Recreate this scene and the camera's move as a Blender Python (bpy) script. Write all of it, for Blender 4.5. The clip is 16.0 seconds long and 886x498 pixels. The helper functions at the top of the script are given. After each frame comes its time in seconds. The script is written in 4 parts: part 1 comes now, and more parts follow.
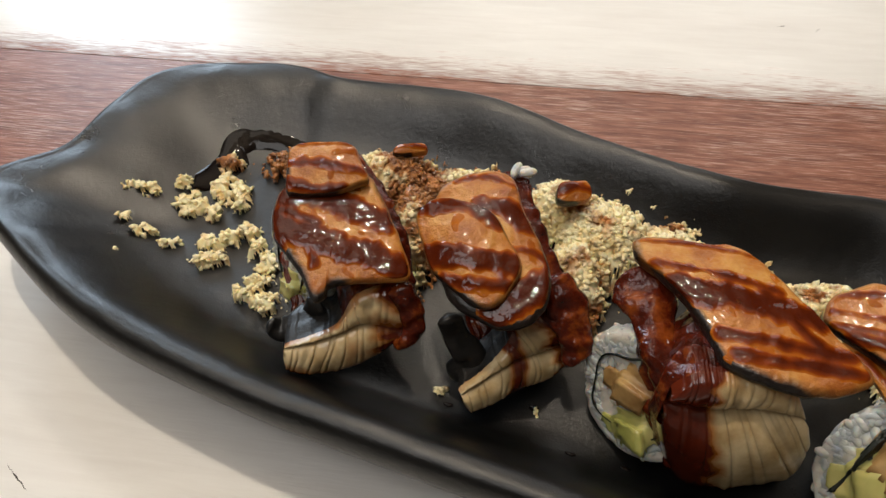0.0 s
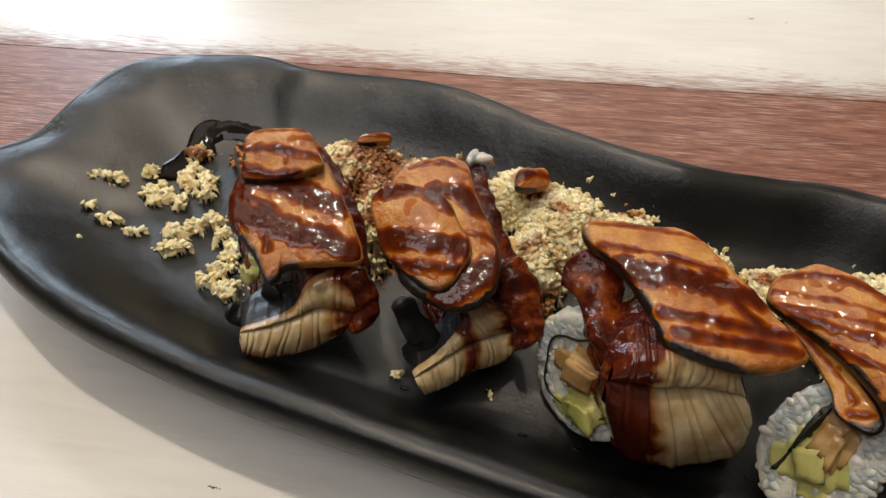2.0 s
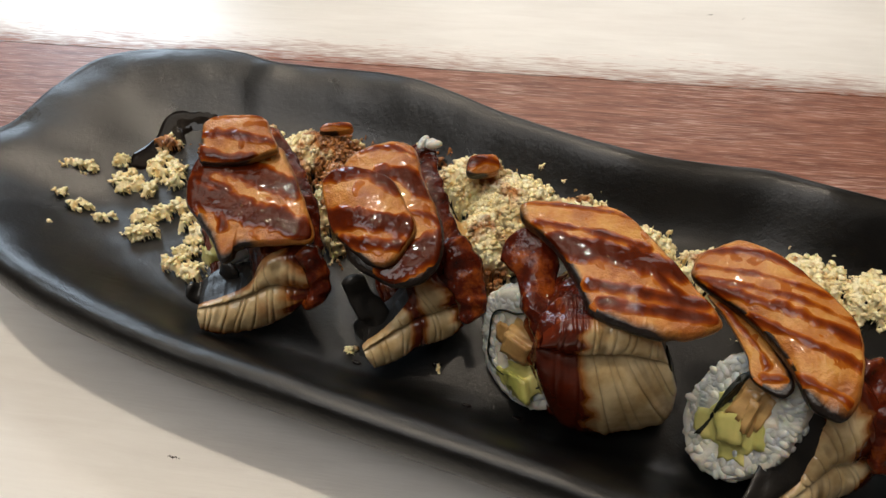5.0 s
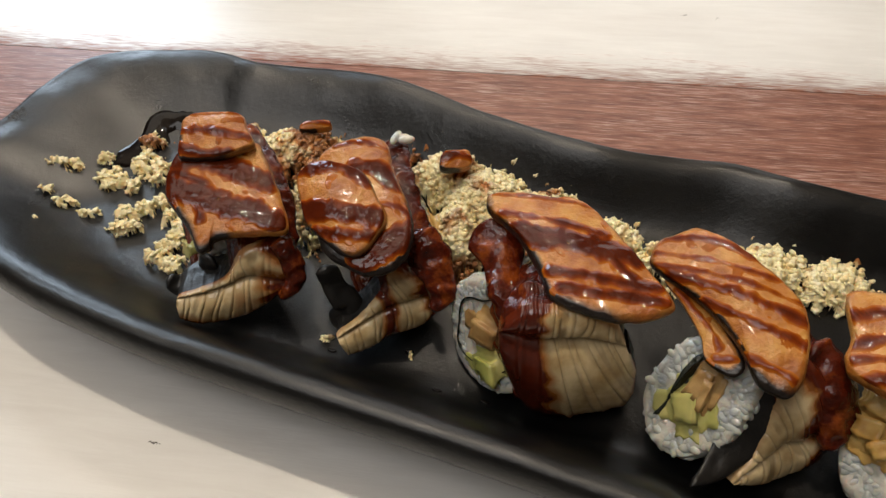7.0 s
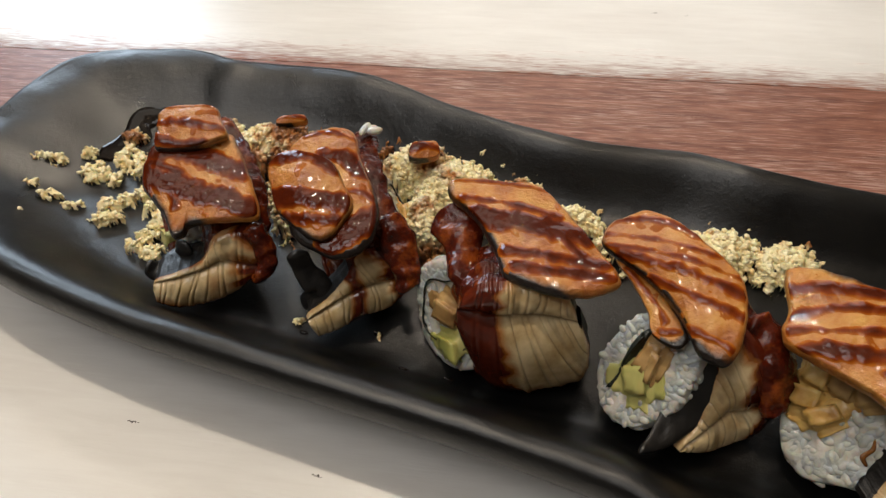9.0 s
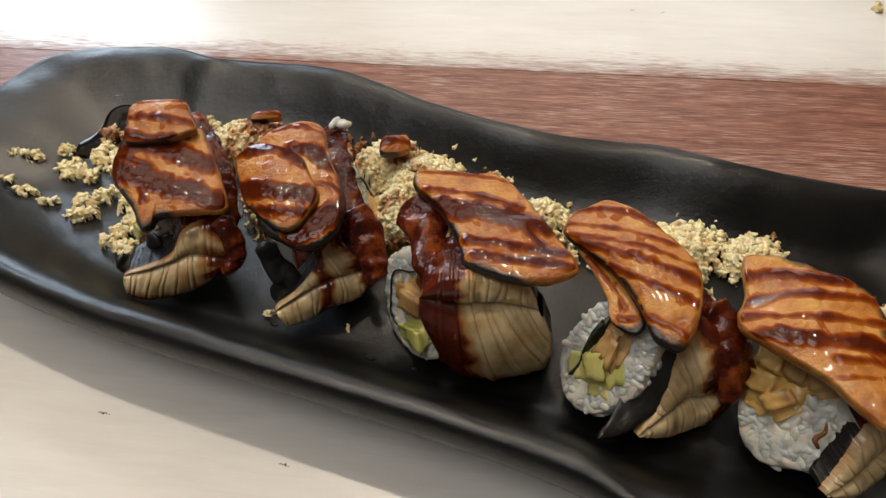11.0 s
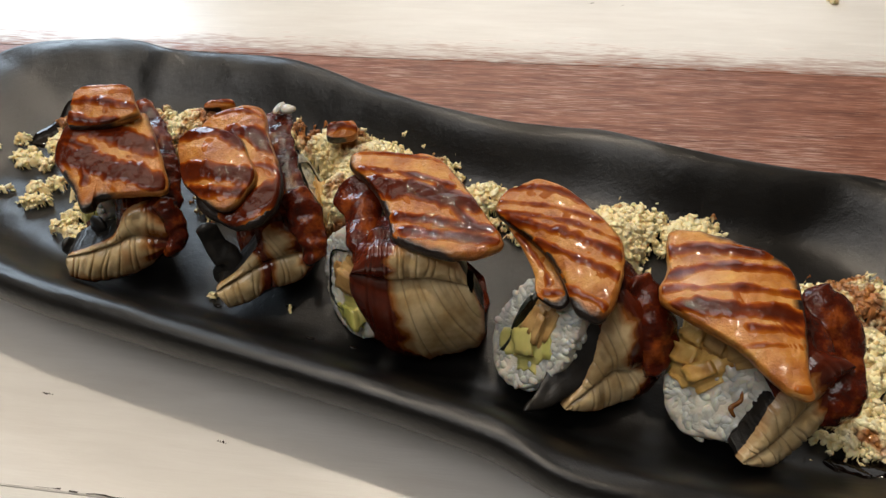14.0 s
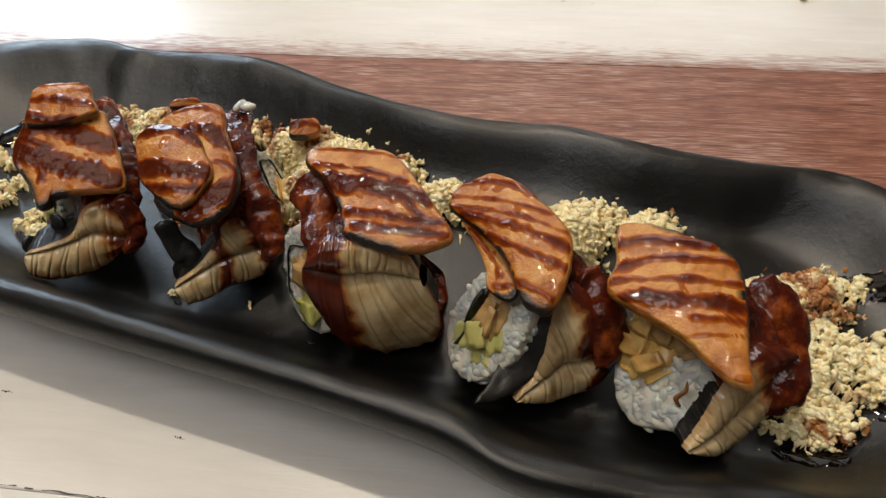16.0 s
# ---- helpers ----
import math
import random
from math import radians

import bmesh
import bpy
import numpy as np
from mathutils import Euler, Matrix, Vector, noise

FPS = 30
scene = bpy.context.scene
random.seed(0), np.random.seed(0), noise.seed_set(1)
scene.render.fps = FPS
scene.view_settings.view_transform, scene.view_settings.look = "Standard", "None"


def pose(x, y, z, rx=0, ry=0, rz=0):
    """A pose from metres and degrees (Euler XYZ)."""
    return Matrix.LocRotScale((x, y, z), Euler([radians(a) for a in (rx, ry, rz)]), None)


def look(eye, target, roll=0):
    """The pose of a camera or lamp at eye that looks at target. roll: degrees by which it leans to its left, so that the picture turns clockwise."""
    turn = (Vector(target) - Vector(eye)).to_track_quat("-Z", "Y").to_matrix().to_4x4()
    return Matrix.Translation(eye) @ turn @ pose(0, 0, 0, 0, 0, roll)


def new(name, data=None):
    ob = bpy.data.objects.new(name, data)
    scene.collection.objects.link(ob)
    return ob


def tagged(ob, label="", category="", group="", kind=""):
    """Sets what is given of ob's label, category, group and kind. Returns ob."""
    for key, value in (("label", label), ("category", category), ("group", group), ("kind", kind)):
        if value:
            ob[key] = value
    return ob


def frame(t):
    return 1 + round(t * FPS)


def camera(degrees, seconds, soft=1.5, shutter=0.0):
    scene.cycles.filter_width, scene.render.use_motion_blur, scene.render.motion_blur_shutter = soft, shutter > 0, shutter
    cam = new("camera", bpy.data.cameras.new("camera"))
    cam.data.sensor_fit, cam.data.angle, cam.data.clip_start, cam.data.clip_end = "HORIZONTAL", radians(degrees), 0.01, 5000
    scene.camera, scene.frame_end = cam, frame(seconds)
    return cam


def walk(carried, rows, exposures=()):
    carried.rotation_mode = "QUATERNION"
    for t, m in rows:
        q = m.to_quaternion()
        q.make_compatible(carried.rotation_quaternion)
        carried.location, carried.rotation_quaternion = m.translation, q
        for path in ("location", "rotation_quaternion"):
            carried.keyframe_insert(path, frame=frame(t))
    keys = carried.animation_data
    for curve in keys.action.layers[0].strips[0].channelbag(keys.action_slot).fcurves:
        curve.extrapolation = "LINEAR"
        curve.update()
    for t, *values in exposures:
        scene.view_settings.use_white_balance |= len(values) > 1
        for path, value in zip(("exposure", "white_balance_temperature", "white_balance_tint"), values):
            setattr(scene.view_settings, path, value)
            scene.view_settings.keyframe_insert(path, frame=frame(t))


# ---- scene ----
cam = camera(66.0, 16.0)
# time, place, then yaw, pitch and lean in degrees
ROWS = [
    (0, 0.02672, 0.02949, 0.20342, 1.292, -49.205, -3.073),
    (0.5, 0.02968, 0.02780, 0.20325, 1.181, -49.150, -2.977),
    (1, 0.03476, 0.02672, 0.20356, 1.129, -49.221, -2.944),
    (1.5, 0.03819, 0.02509, 0.20278, 1.028, -49.152, -2.957),
    (2, 0.03973, 0.02380, 0.20186, 0.990, -49.180, -3.016),
    (2.5, 0.04257, 0.02200, 0.20136, 1.007, -49.227, -3.081),
    (3, 0.04474, 0.02012, 0.20159, 0.951, -49.237, -3.072),
    (3.5, 0.04584, 0.01764, 0.20185, 0.947, -49.216, -3.063),
    (4, 0.04918, 0.01594, 0.20303, 0.837, -49.167, -2.981),
    (6.5, 0.06126, 0.00400, 0.20612, 0.348, -48.727, -2.865),
    (7, 0.06356, 0.00238, 0.20749, 0.255, -48.665, -2.917),
    (7.5, 0.06574, -0.00132, 0.20981, 0.253, -48.535, -3.012),
    (8, 0.06903, -0.00451, 0.20962, 0.171, -48.459, -3.073),
    (8.5, 0.07183, -0.00748, 0.21077, 0.072, -48.411, -3.098),
    (9, 0.07465, -0.00995, 0.21031, 0.062, -48.292, -3.213),
    (11.5, 0.08952, -0.01788, 0.20846, -0.179, -47.985, -3.400),
    (12, 0.09445, -0.02109, 0.20682, -0.236, -47.914, -3.386),
    (12.5, 0.09834, -0.02239, 0.20645, -0.217, -47.870, -3.403),
    (13, 0.10141, -0.02355, 0.20581, -0.251, -47.740, -3.448),
    (13.5, 0.10327, -0.02457, 0.20510, -0.283, -47.618, -3.482),
    (14, 0.10572, -0.02504, 0.20511, -0.328, -47.585, -3.501),
    (14.5, 0.10880, -0.02576, 0.20561, -0.384, -47.537, -3.565),
    (15, 0.11292, -0.02695, 0.20500, -0.459, -47.491, -3.599),
    (15.5, 0.11576, -0.02743, 0.20496, -0.709, -47.456, -3.529),
    (16, 0.11906, -0.02837, 0.20395, -0.813, -47.461, -3.551),
]
walk(cam, [(t, pose(x, y, z, 0, 0, yaw) @ pose(0, 0, 0, 90 + pitch) @ pose(0, 0, 0, 0, 0, lean)) for t, x, y, z, yaw, pitch, lean in ROWS])

# ---- world and light ----
world = bpy.data.worlds.new("room_air")
scene.world = world
world.use_nodes = True
world.node_tree.nodes["Background"].inputs[0].default_value = (0.75, 0.80, 0.88, 1)
world.node_tree.nodes["Background"].inputs[1].default_value = 0.5
scene.view_settings.exposure = 0.0


def lamp(name, kind, place, target, energy, colour, size, size_y=None):
    data = bpy.data.lights.new(name, kind)
    data.energy, data.color = energy, colour
    if kind == "AREA":
        data.shape, data.size, data.size_y = "RECTANGLE", size, size_y or size
    else:
        data.shadow_soft_size = size
    ob = new(name, data)
    ob.matrix_world = look(place, target)
    return ob


COOL, WARM = (0.70, 0.85, 1.0), (1.0, 0.87, 0.71)
lamp("window_light_left", "AREA", (-1.15, 2.38, 1.12), (-0.1, 0.2, 0.0), 24, COOL, 0.62, 1.0)
# added warm fill from the far right, in front of the second opening
lamp("far_fill_right", "AREA", (0.75, 2.38, 1.15), (0.1, 0.2, 0.0), 8, (1.0, 0.95, 0.88), 1.6, 1.05)
lamp("ceiling_lamp_near", "POINT", (-0.03, 0.50, 1.45), (0, 0, 0), 30, WARM, 0.024)
lamp("ceiling_lamp_far", "POINT", (0.10, 1.40, 1.45), (0, 0, 0), 16, WARM, 0.028)
# added overhead fill that lifts the near table and the plate's shadow
lamp("overhead_fill", "AREA", (-0.70, -0.35, 1.92), (-0.70, -0.34, 0.0), 12, (1.0, 0.97, 0.94), 1.0, 0.9)
# added area light, placed to reflect as sheen in the plate's left end
lamp("sheen_fill", "AREA", (-0.78, 1.05, 1.92), (-0.78, 1.06, 0.0), 4.5, (1.0, 0.90, 0.76), 0.9, 1.1)


# ---- materials ----
class Nodes:
    def __init__(self, name):
        self.mat = bpy.data.materials.new(name)
        self.mat.use_nodes = True
        self.tree = self.mat.node_tree
        self.bsdf = self.tree.nodes["Principled BSDF"]

    def add(self, kind, **values):
        node = self.tree.nodes.new(kind)
        for key, value in values.items():
            node.inputs[key].default_value = value
        return node

    def link(self, a, b):
        self.tree.links.new(a, b)

    def coords(self, scale=(1, 1, 1), turn=(0, 0, 0)):
        tex, mapping = self.add("ShaderNodeTexCoord"), self.add("ShaderNodeMapping")
        mapping.inputs["Scale"].default_value = scale
        mapping.inputs["Rotation"].default_value = turn
        self.link(tex.outputs["Object"], mapping.inputs["Vector"])
        return mapping.outputs["Vector"]

    def noise(self, vector, scale, detail=4, rough=0.55, warp=0.0):
        node = self.add("ShaderNodeTexNoise", Scale=scale, Detail=detail, Roughness=rough, Distortion=warp)
        self.link(vector, node.inputs["Vector"])
        return node.outputs["Fac"]

    def ramp(self, fac, stops):
        node = self.tree.nodes.new("ShaderNodeValToRGB")
        while len(node.color_ramp.elements) < len(stops):
            node.color_ramp.elements.new(0.5)
        for element, (at, colour) in zip(node.color_ramp.elements, stops):
            element.position = at
            element.color = (*colour, 1) if len(colour) == 3 else colour
        self.link(fac, node.inputs["Fac"])
        return node.outputs["Color"]

    def grey(self, fac, lo, hi, a=0.0, b=1.0):
        node = self.add("ShaderNodeMapRange")
        node.inputs["From Min"].default_value, node.inputs["From Max"].default_value = lo, hi
        node.inputs["To Min"].default_value, node.inputs["To Max"].default_value = a, b
        self.link(fac, node.inputs["Value"])
        return node.outputs["Result"]

    def maths(self, op, a, b):
        node = self.tree.nodes.new("ShaderNodeMath")
        node.operation = op
        for value, slot in ((a, node.inputs[0]), (b, node.inputs[1])):
            if isinstance(value, (int, float)):
                slot.default_value = value
            else:
                self.link(value, slot)
        return node.outputs[0]

    def mix(self, fac, a, b):
        node = self.tree.nodes.new("ShaderNodeMix")
        node.data_type = "RGBA"
        for value, slot in ((fac, node.inputs[0]), (a, node.inputs[6]), (b, node.inputs[7])):
            if isinstance(value, tuple):
                slot.default_value = (*value, 1)
            elif isinstance(value, (int, float)):
                slot.default_value = value
            else:
                self.link(value, slot)
        return node.outputs[2]

    def attribute(self, name):
        node = self.tree.nodes.new("ShaderNodeAttribute")
        node.attribute_name = name
        return node.outputs["Fac"]

    def bump(self, height, strength, distance):
        node = self.add("ShaderNodeBump", Strength=strength, Distance=distance)
        self.link(height, node.inputs["Height"])
        self.link(node.outputs["Normal"], self.bsdf.inputs["Normal"])

    def finish(self, colour=None, rough=0.5, coat=0.0, coat_rough=0.1, sss=0.0, radius=0.002, ior=1.45):
        b = self.bsdf.inputs
        for value, slot in ((colour, b["Base Color"]), (rough, b["Roughness"])):
            if value is None:
                continue
            if isinstance(value, tuple):
                slot.default_value = (*value, 1)
            elif isinstance(value, (int, float)):
                slot.default_value = value
            else:
                self.link(value, slot)
        b["Coat Weight"].default_value, b["Coat Roughness"].default_value = coat, coat_rough
        b["IOR"].default_value = ior
        b["Subsurface Weight"].default_value = sss
        b["Subsurface Radius"].default_value = (1.0, 0.55, 0.3)
        b["Subsurface Scale"].default_value = radius
        return self.mat


def make_black_plate():
    n = Nodes("black_glazed_stoneware")
    v = n.coords()
    cloud, fine = n.noise(v, 38, 5, 0.6), n.noise(v, 1500, 3, 0.7)
    colour = n.ramp(cloud, [(0.3, (0.0020, 0.0021, 0.0024)), (0.7, (0.0050, 0.0049, 0.0046))])
    rough = n.grey(n.maths("ADD", n.maths("MULTIPLY", cloud, 0.7), n.maths("MULTIPLY", fine, 0.3)), 0.3, 0.7, 0.25, 0.40)
    height = n.maths("ADD", n.maths("MULTIPLY", fine, 0.55), n.maths("ADD", n.maths("MULTIPLY", n.noise(v, 120, 3), 0.9), n.maths("MULTIPLY", n.noise(v, 330, 2), 0.7)))
    n.bump(height, 0.34, 0.0006)
    return n.finish(colour, rough, 0.0, ior=1.50)


def make_plank(name, wear_edge, wear_all):
    """Whitewashed wood: paint over reddish wood; wear_edge bares the plank's lower side, wear_all the whole."""
    n = Nodes(name)
    v = n.coords((1.0, 9.0, 9.0))
    long_grain = n.noise(v, 24, 6, 0.65, 0.6)
    fine = n.noise(n.coords((1.0, 16.0, 16.0)), 90, 4, 0.6)
    patch = n.noise(n.coords((1.0, 3.0, 3.0)), 9, 4, 0.6)
    wood = n.ramp(n.maths("ADD", n.maths("MULTIPLY", long_grain, 0.6), n.maths("MULTIPLY", fine, 0.4)),
                  [(0.32, (0.10, 0.030, 0.016)), (0.5, (0.21, 0.070, 0.038)), (0.66, (0.34, 0.14, 0.085))])
    white = n.ramp(n.maths("ADD", n.maths("MULTIPLY", patch, 0.6), n.maths("MULTIPLY", long_grain, 0.4)),
                   [(0.3, (0.72, 0.695, 0.66)), (0.6, (0.83, 0.815, 0.785))])
    tex = n.add("ShaderNodeTexCoord")
    sep = n.add("ShaderNodeSeparateXYZ")
    n.link(tex.outputs["Object"], sep.inputs[0])
    near_edge = n.grey(sep.outputs["Y"], 0.0, 0.045, wear_edge, 0.0)
    streaks = n.maths("ADD", n.maths("MULTIPLY", fine, 0.55), n.maths("MULTIPLY", long_grain, 0.45))
    bare = n.maths("ADD", n.maths("ADD", streaks, near_edge), n.maths("ADD", n.maths("MULTIPLY", patch, 0.25), wear_all))
    mask = n.grey(bare, 0.62, 0.86)
    n.bump(n.maths("ADD", streaks, n.maths("MULTIPLY", mask, -0.4)), 0.35, 0.0004)
    return n.finish(n.mix(mask, white, wood), n.grey(mask, 0, 1, 0.27, 0.5), 0.0)


def make_bare_plank():
    """Reddish-brown stained wood with thin rubbed streaks of old whitewash along the grain."""
    n = Nodes("bare_brown_plank")
    grain = n.noise(n.coords((1.0, 10.0, 10.0)), 26, 6, 0.65, 0.5)
    fine = n.noise(n.coords((1.0, 22.0, 22.0)), 70, 4, 0.6)
    patch = n.noise(n.coords((1.0, 2.5, 2.5)), 10, 3, 0.6)
    both = n.maths("ADD", n.maths("MULTIPLY", grain, 0.55), n.maths("MULTIPLY", fine, 0.45))
    wood = n.ramp(both, [(0.36, (0.105, 0.035, 0.021)), (0.5, (0.235, 0.092, 0.058)), (0.63, (0.38, 0.175, 0.120))])
    rubbed = n.grey(n.maths("ADD", fine, n.maths("MULTIPLY", patch, 0.45)), 0.76, 0.98, 0.0, 0.75)
    n.bump(both, 0.4, 0.0004)
    return n.finish(n.mix(rubbed, wood, (0.62, 0.46, 0.40)), 0.42)


def make_seared():
    n = Nodes("seared_slice")
    v = n.coords()
    edge = n.attribute("edge")
    blot, fine = n.noise(v, 90, 5, 0.6), n.noise(v, 700, 3, 0.6)
    base = n.ramp(blot, [(0.3, (0.27, 0.070, 0.009)), (0.5, (0.47, 0.176, 0.028)), (0.72, (0.65, 0.350, 0.088))])
    char = n.grey(n.maths("ADD", edge, n.maths("ADD", n.maths("MULTIPLY", n.noise(v, 160, 3), 0.14), n.maths("MULTIPLY", n.noise(v, 45, 2), 0.40))), 1.11, 1.23)
    colour = n.mix(char, base, (0.012, 0.007, 0.005))
    n.bump(n.maths("ADD", n.maths("MULTIPLY", fine, 1.4), n.maths("MULTIPLY", blot, 1.5)), 0.5, 0.0008)
    return n.finish(colour, 0.34, 0.22, 0.10, 0.1, 0.002, 1.40)


def make_sauce(name, dark, middle, light, ior=1.46, relief=0.42):
    n = Nodes(name)
    v = n.coords()
    depth = n.maths("ADD", n.maths("MULTIPLY", n.attribute("thick"), 0.75), n.maths("MULTIPLY", n.noise(v, 120, 4), 0.4))
    colour = n.ramp(depth, [(0.22, light), (0.55, middle), (0.90, dark)])
    n.bump(n.maths("ADD", n.noise(v, 190, 3, 0.6), n.maths("MULTIPLY", n.noise(v, 560, 2), 0.30)), relief, 0.0010)
    return n.finish(colour, 0.05, 0.0, ior=ior)


def make_glaze():
    n = Nodes("glazed_eel_top")
    v = n.coords()
    lump = n.noise(v, 140, 4, 0.6)
    colour = n.ramp(lump, [(0.30, (0.018, 0.003, 0.0015)), (0.53, (0.080, 0.010, 0.003)), (0.74, (0.30, 0.068, 0.010))])
    n.bump(n.maths("ADD", n.maths("MULTIPLY", lump, 1.8), n.maths("MULTIPLY", n.noise(v, 380, 3), 0.8)), 0.5, 0.0012)
    return n.finish(colour, 0.06, 0.0, ior=1.40)


def make_flesh():
    n = Nodes("eel_flesh")
    v = n.coords()
    # browned carries glaze and browning, plus painted shade along the upper edge
    groove, browned = n.attribute("groove"), n.attribute("browned")
    base = n.ramp(n.noise(v, 120, 4), [(0.32, (0.40, 0.265, 0.110)), (0.66, (0.70, 0.555, 0.32))])
    lined = n.mix(groove, base, (0.085, 0.034, 0.010))
    amount = n.maths("ADD", browned, n.maths("ADD", n.maths("MULTIPLY", n.noise(v, 150, 4), 0.55), n.maths("MULTIPLY", n.noise(v, 55, 2), 0.8)))
    toasted = n.mix(n.grey(amount, 0.86, 1.18), lined, (0.36, 0.13, 0.024))
    colour = n.mix(n.grey(amount, 1.12, 1.34), toasted, n.mix(n.noise(v, 200, 3), (0.03, 0.004, 0.002), (0.15, 0.020, 0.005)))
    n.bump(n.noise(v, 800, 3), 0.3, 0.0004)
    return n.finish(colour, n.grey(amount, 1.12, 1.34, 0.33, 0.08), 0.5, 0.12, 0.1, 0.002)


def make_plain(name, dark, light, rough, scale=150, coat=0.0, sss=0.0, relief=0.0005, coat_rough=0.12):
    n = Nodes(name)
    v = n.coords()
    n.bump(n.noise(v, scale * 3, 3), 0.5, relief)
    return n.finish(n.ramp(n.noise(v, scale, 4), [(0.3, dark), (0.7, light)]), rough, coat, coat_rough, sss)


def make_crumb(name, low, high):
    n = Nodes(name)
    v = n.coords()
    tint = n.ramp(n.noise(v, 330, 3), [(0.28, (0.76, 0.52, 0.21)), (0.45, (0.90, 0.75, 0.41)), (0.7, (0.95, 0.86, 0.58))])
    sauced = n.grey(n.noise(v, 60, 4), low, high)
    n.bump(n.noise(v, 700, 3), 0.35, 0.0006)
    soaked = n.ramp(n.noise(v, 260, 2), [(0.35, (0.14, 0.028, 0.006)), (0.65, (0.46, 0.16, 0.032))])
    return n.finish(n.mix(n.maths("MULTIPLY", sauced, 0.92), tint, soaked), n.grey(sauced, 0, 1, 0.5, 0.18), 0.1, 0.3, 0.2, 0.002)


PLATE = make_black_plate()
WHITE_PLANK = make_plank("whitewashed_plank", 0.0, -0.26)
WORN_PLANK = make_plank("whitewashed_plank_worn_edge", 0.42, -0.24)
BROWN_PLANK = make_bare_plank()
SEARED = make_seared()
SAUCE = make_sauce("brown_sauce", (0.065, 0.008, 0.0012), (0.195, 0.030, 0.0025), (0.47, 0.145, 0.012), 1.37)
POOL = make_sauce("dark_soy_sauce", (0.004, 0.002, 0.0015), (0.006, 0.003, 0.002), (0.010, 0.005, 0.003), 1.30, 0.05)
GLAZE = make_glaze()
FLESH = make_flesh()
SKIN = make_plain("eel_skin", (0.005, 0.005, 0.0055), (0.012, 0.010, 0.008), 0.42, 160, 0.15)
RICE = make_plain("cooked_rice", (0.54, 0.51, 0.44), (0.70, 0.67, 0.60), 0.26, 200, 0.4, 0.5)
NORI = make_plain("seaweed", (0.006, 0.008, 0.006), (0.016, 0.02, 0.012), 0.45, 300)
AVOCADO = make_plain("avocado", (0.36, 0.37, 0.09), (0.66, 0.57, 0.23), 0.35, 60, 0.3, 0.15)
CREAM = make_plain("tan_filling", (0.20, 0.085, 0.02), (0.60, 0.40, 0.16), 0.38, 90, 0.3, 0.15)
YELLOW = make_plain("yellow_filling", (0.40, 0.18, 0.03), (0.74, 0.50, 0.16), 0.38, 140, 0.3, 0.15)
CRUMB = make_crumb("fried_batter", 0.585, 0.66)
STAINED = make_crumb("sauce_stained_batter", 0.50, 0.62)
SOAKED = make_crumb("sauce_soaked_batter", 0.43, 0.52)
RUN = make_plain("thin_brown_sauce", (0.10, 0.035, 0.008), (0.24, 0.10, 0.025), 0.15)
WALL = make_plain("painted_plaster", (0.40, 0.36, 0.31), (0.46, 0.42, 0.37), 0.8, 4)
# dark brown for the added far wall, chosen to darken the plate's reflections
DARK_WALL = make_plain("dark_unseen_wall", (0.07, 0.05, 0.035), (0.11, 0.08, 0.055), 0.6, 8)
FLOOR = make_plain("dark_floor", (0.12, 0.08, 0.05), (0.18, 0.12, 0.08), 0.5, 6)
LEG = make_plain("dark_table_leg", (0.04, 0.03, 0.025), (0.06, 0.05, 0.04), 0.5, 20)


# ---- mesh helpers ----
def mesh_of(name, verts, faces, material, smooth=True, **layers):
    me = bpy.data.meshes.new(name)
    me.from_pydata([tuple(p) for p in verts], [], faces)
    me.materials.append(material)
    if smooth:
        me.polygons.foreach_set("use_smooth", [True] * len(me.polygons))
    for key, values in layers.items():
        layer = me.attributes.new(key, "FLOAT", "POINT")
        layer.data.foreach_set("value", [float(x) for x in values])
    me.update()
    return me


def part(name, me, parent=None, label=""):
    ob = new(name, me)
    if parent:
        ob.parent = parent
    if label:
        tagged(ob, label)
    return ob


def grid_faces(rows, cols, wrap=False, flip=False):
    out = []
    for i in range(rows - 1):
        for j in range(cols if wrap else cols - 1):
            k = (j + 1) % cols
            q = (i * cols + j, i * cols + k, (i + 1) * cols + k, (i + 1) * cols + j)
            out.append(q[::-1] if flip else q)
    return out


def spline(points, count, closed=False):
    """A smooth curve through a few control points."""
    p = [np.array(q, float) for q in points]
    m = len(p)
    if closed:
        at = lambda i: p[i % m]
        spans = m
    else:
        ends = [2 * p[0] - p[1], *p, 2 * p[-1] - p[-2]]
        at = lambda i: ends[i + 1]
        spans = m - 1
    out = []
    for k in range(count):
        x = k * spans / (count if closed else count - 1)
        i = min(int(x), spans - 1)
        f = x - i
        a, b, c, d = at(i - 1), at(i), at(i + 1), at(i + 2)
        out.append(0.5 * (2 * b + (c - a) * f + (2 * a - 5 * b + 4 * c - d) * f * f + (3 * b - a - 3 * c + d) * f ** 3))
    return np.array(out)


def wob(p, scale, seed=0.0):
    return noise.noise(Vector((p[0] * scale + seed, p[1] * scale - seed, p[2] * scale + 2 * seed)))


def smooth_step(a, b, x):
    x = min(1.0, max(0.0, (x - a) / (b - a)))
    return x * x * (3 - 2 * x)


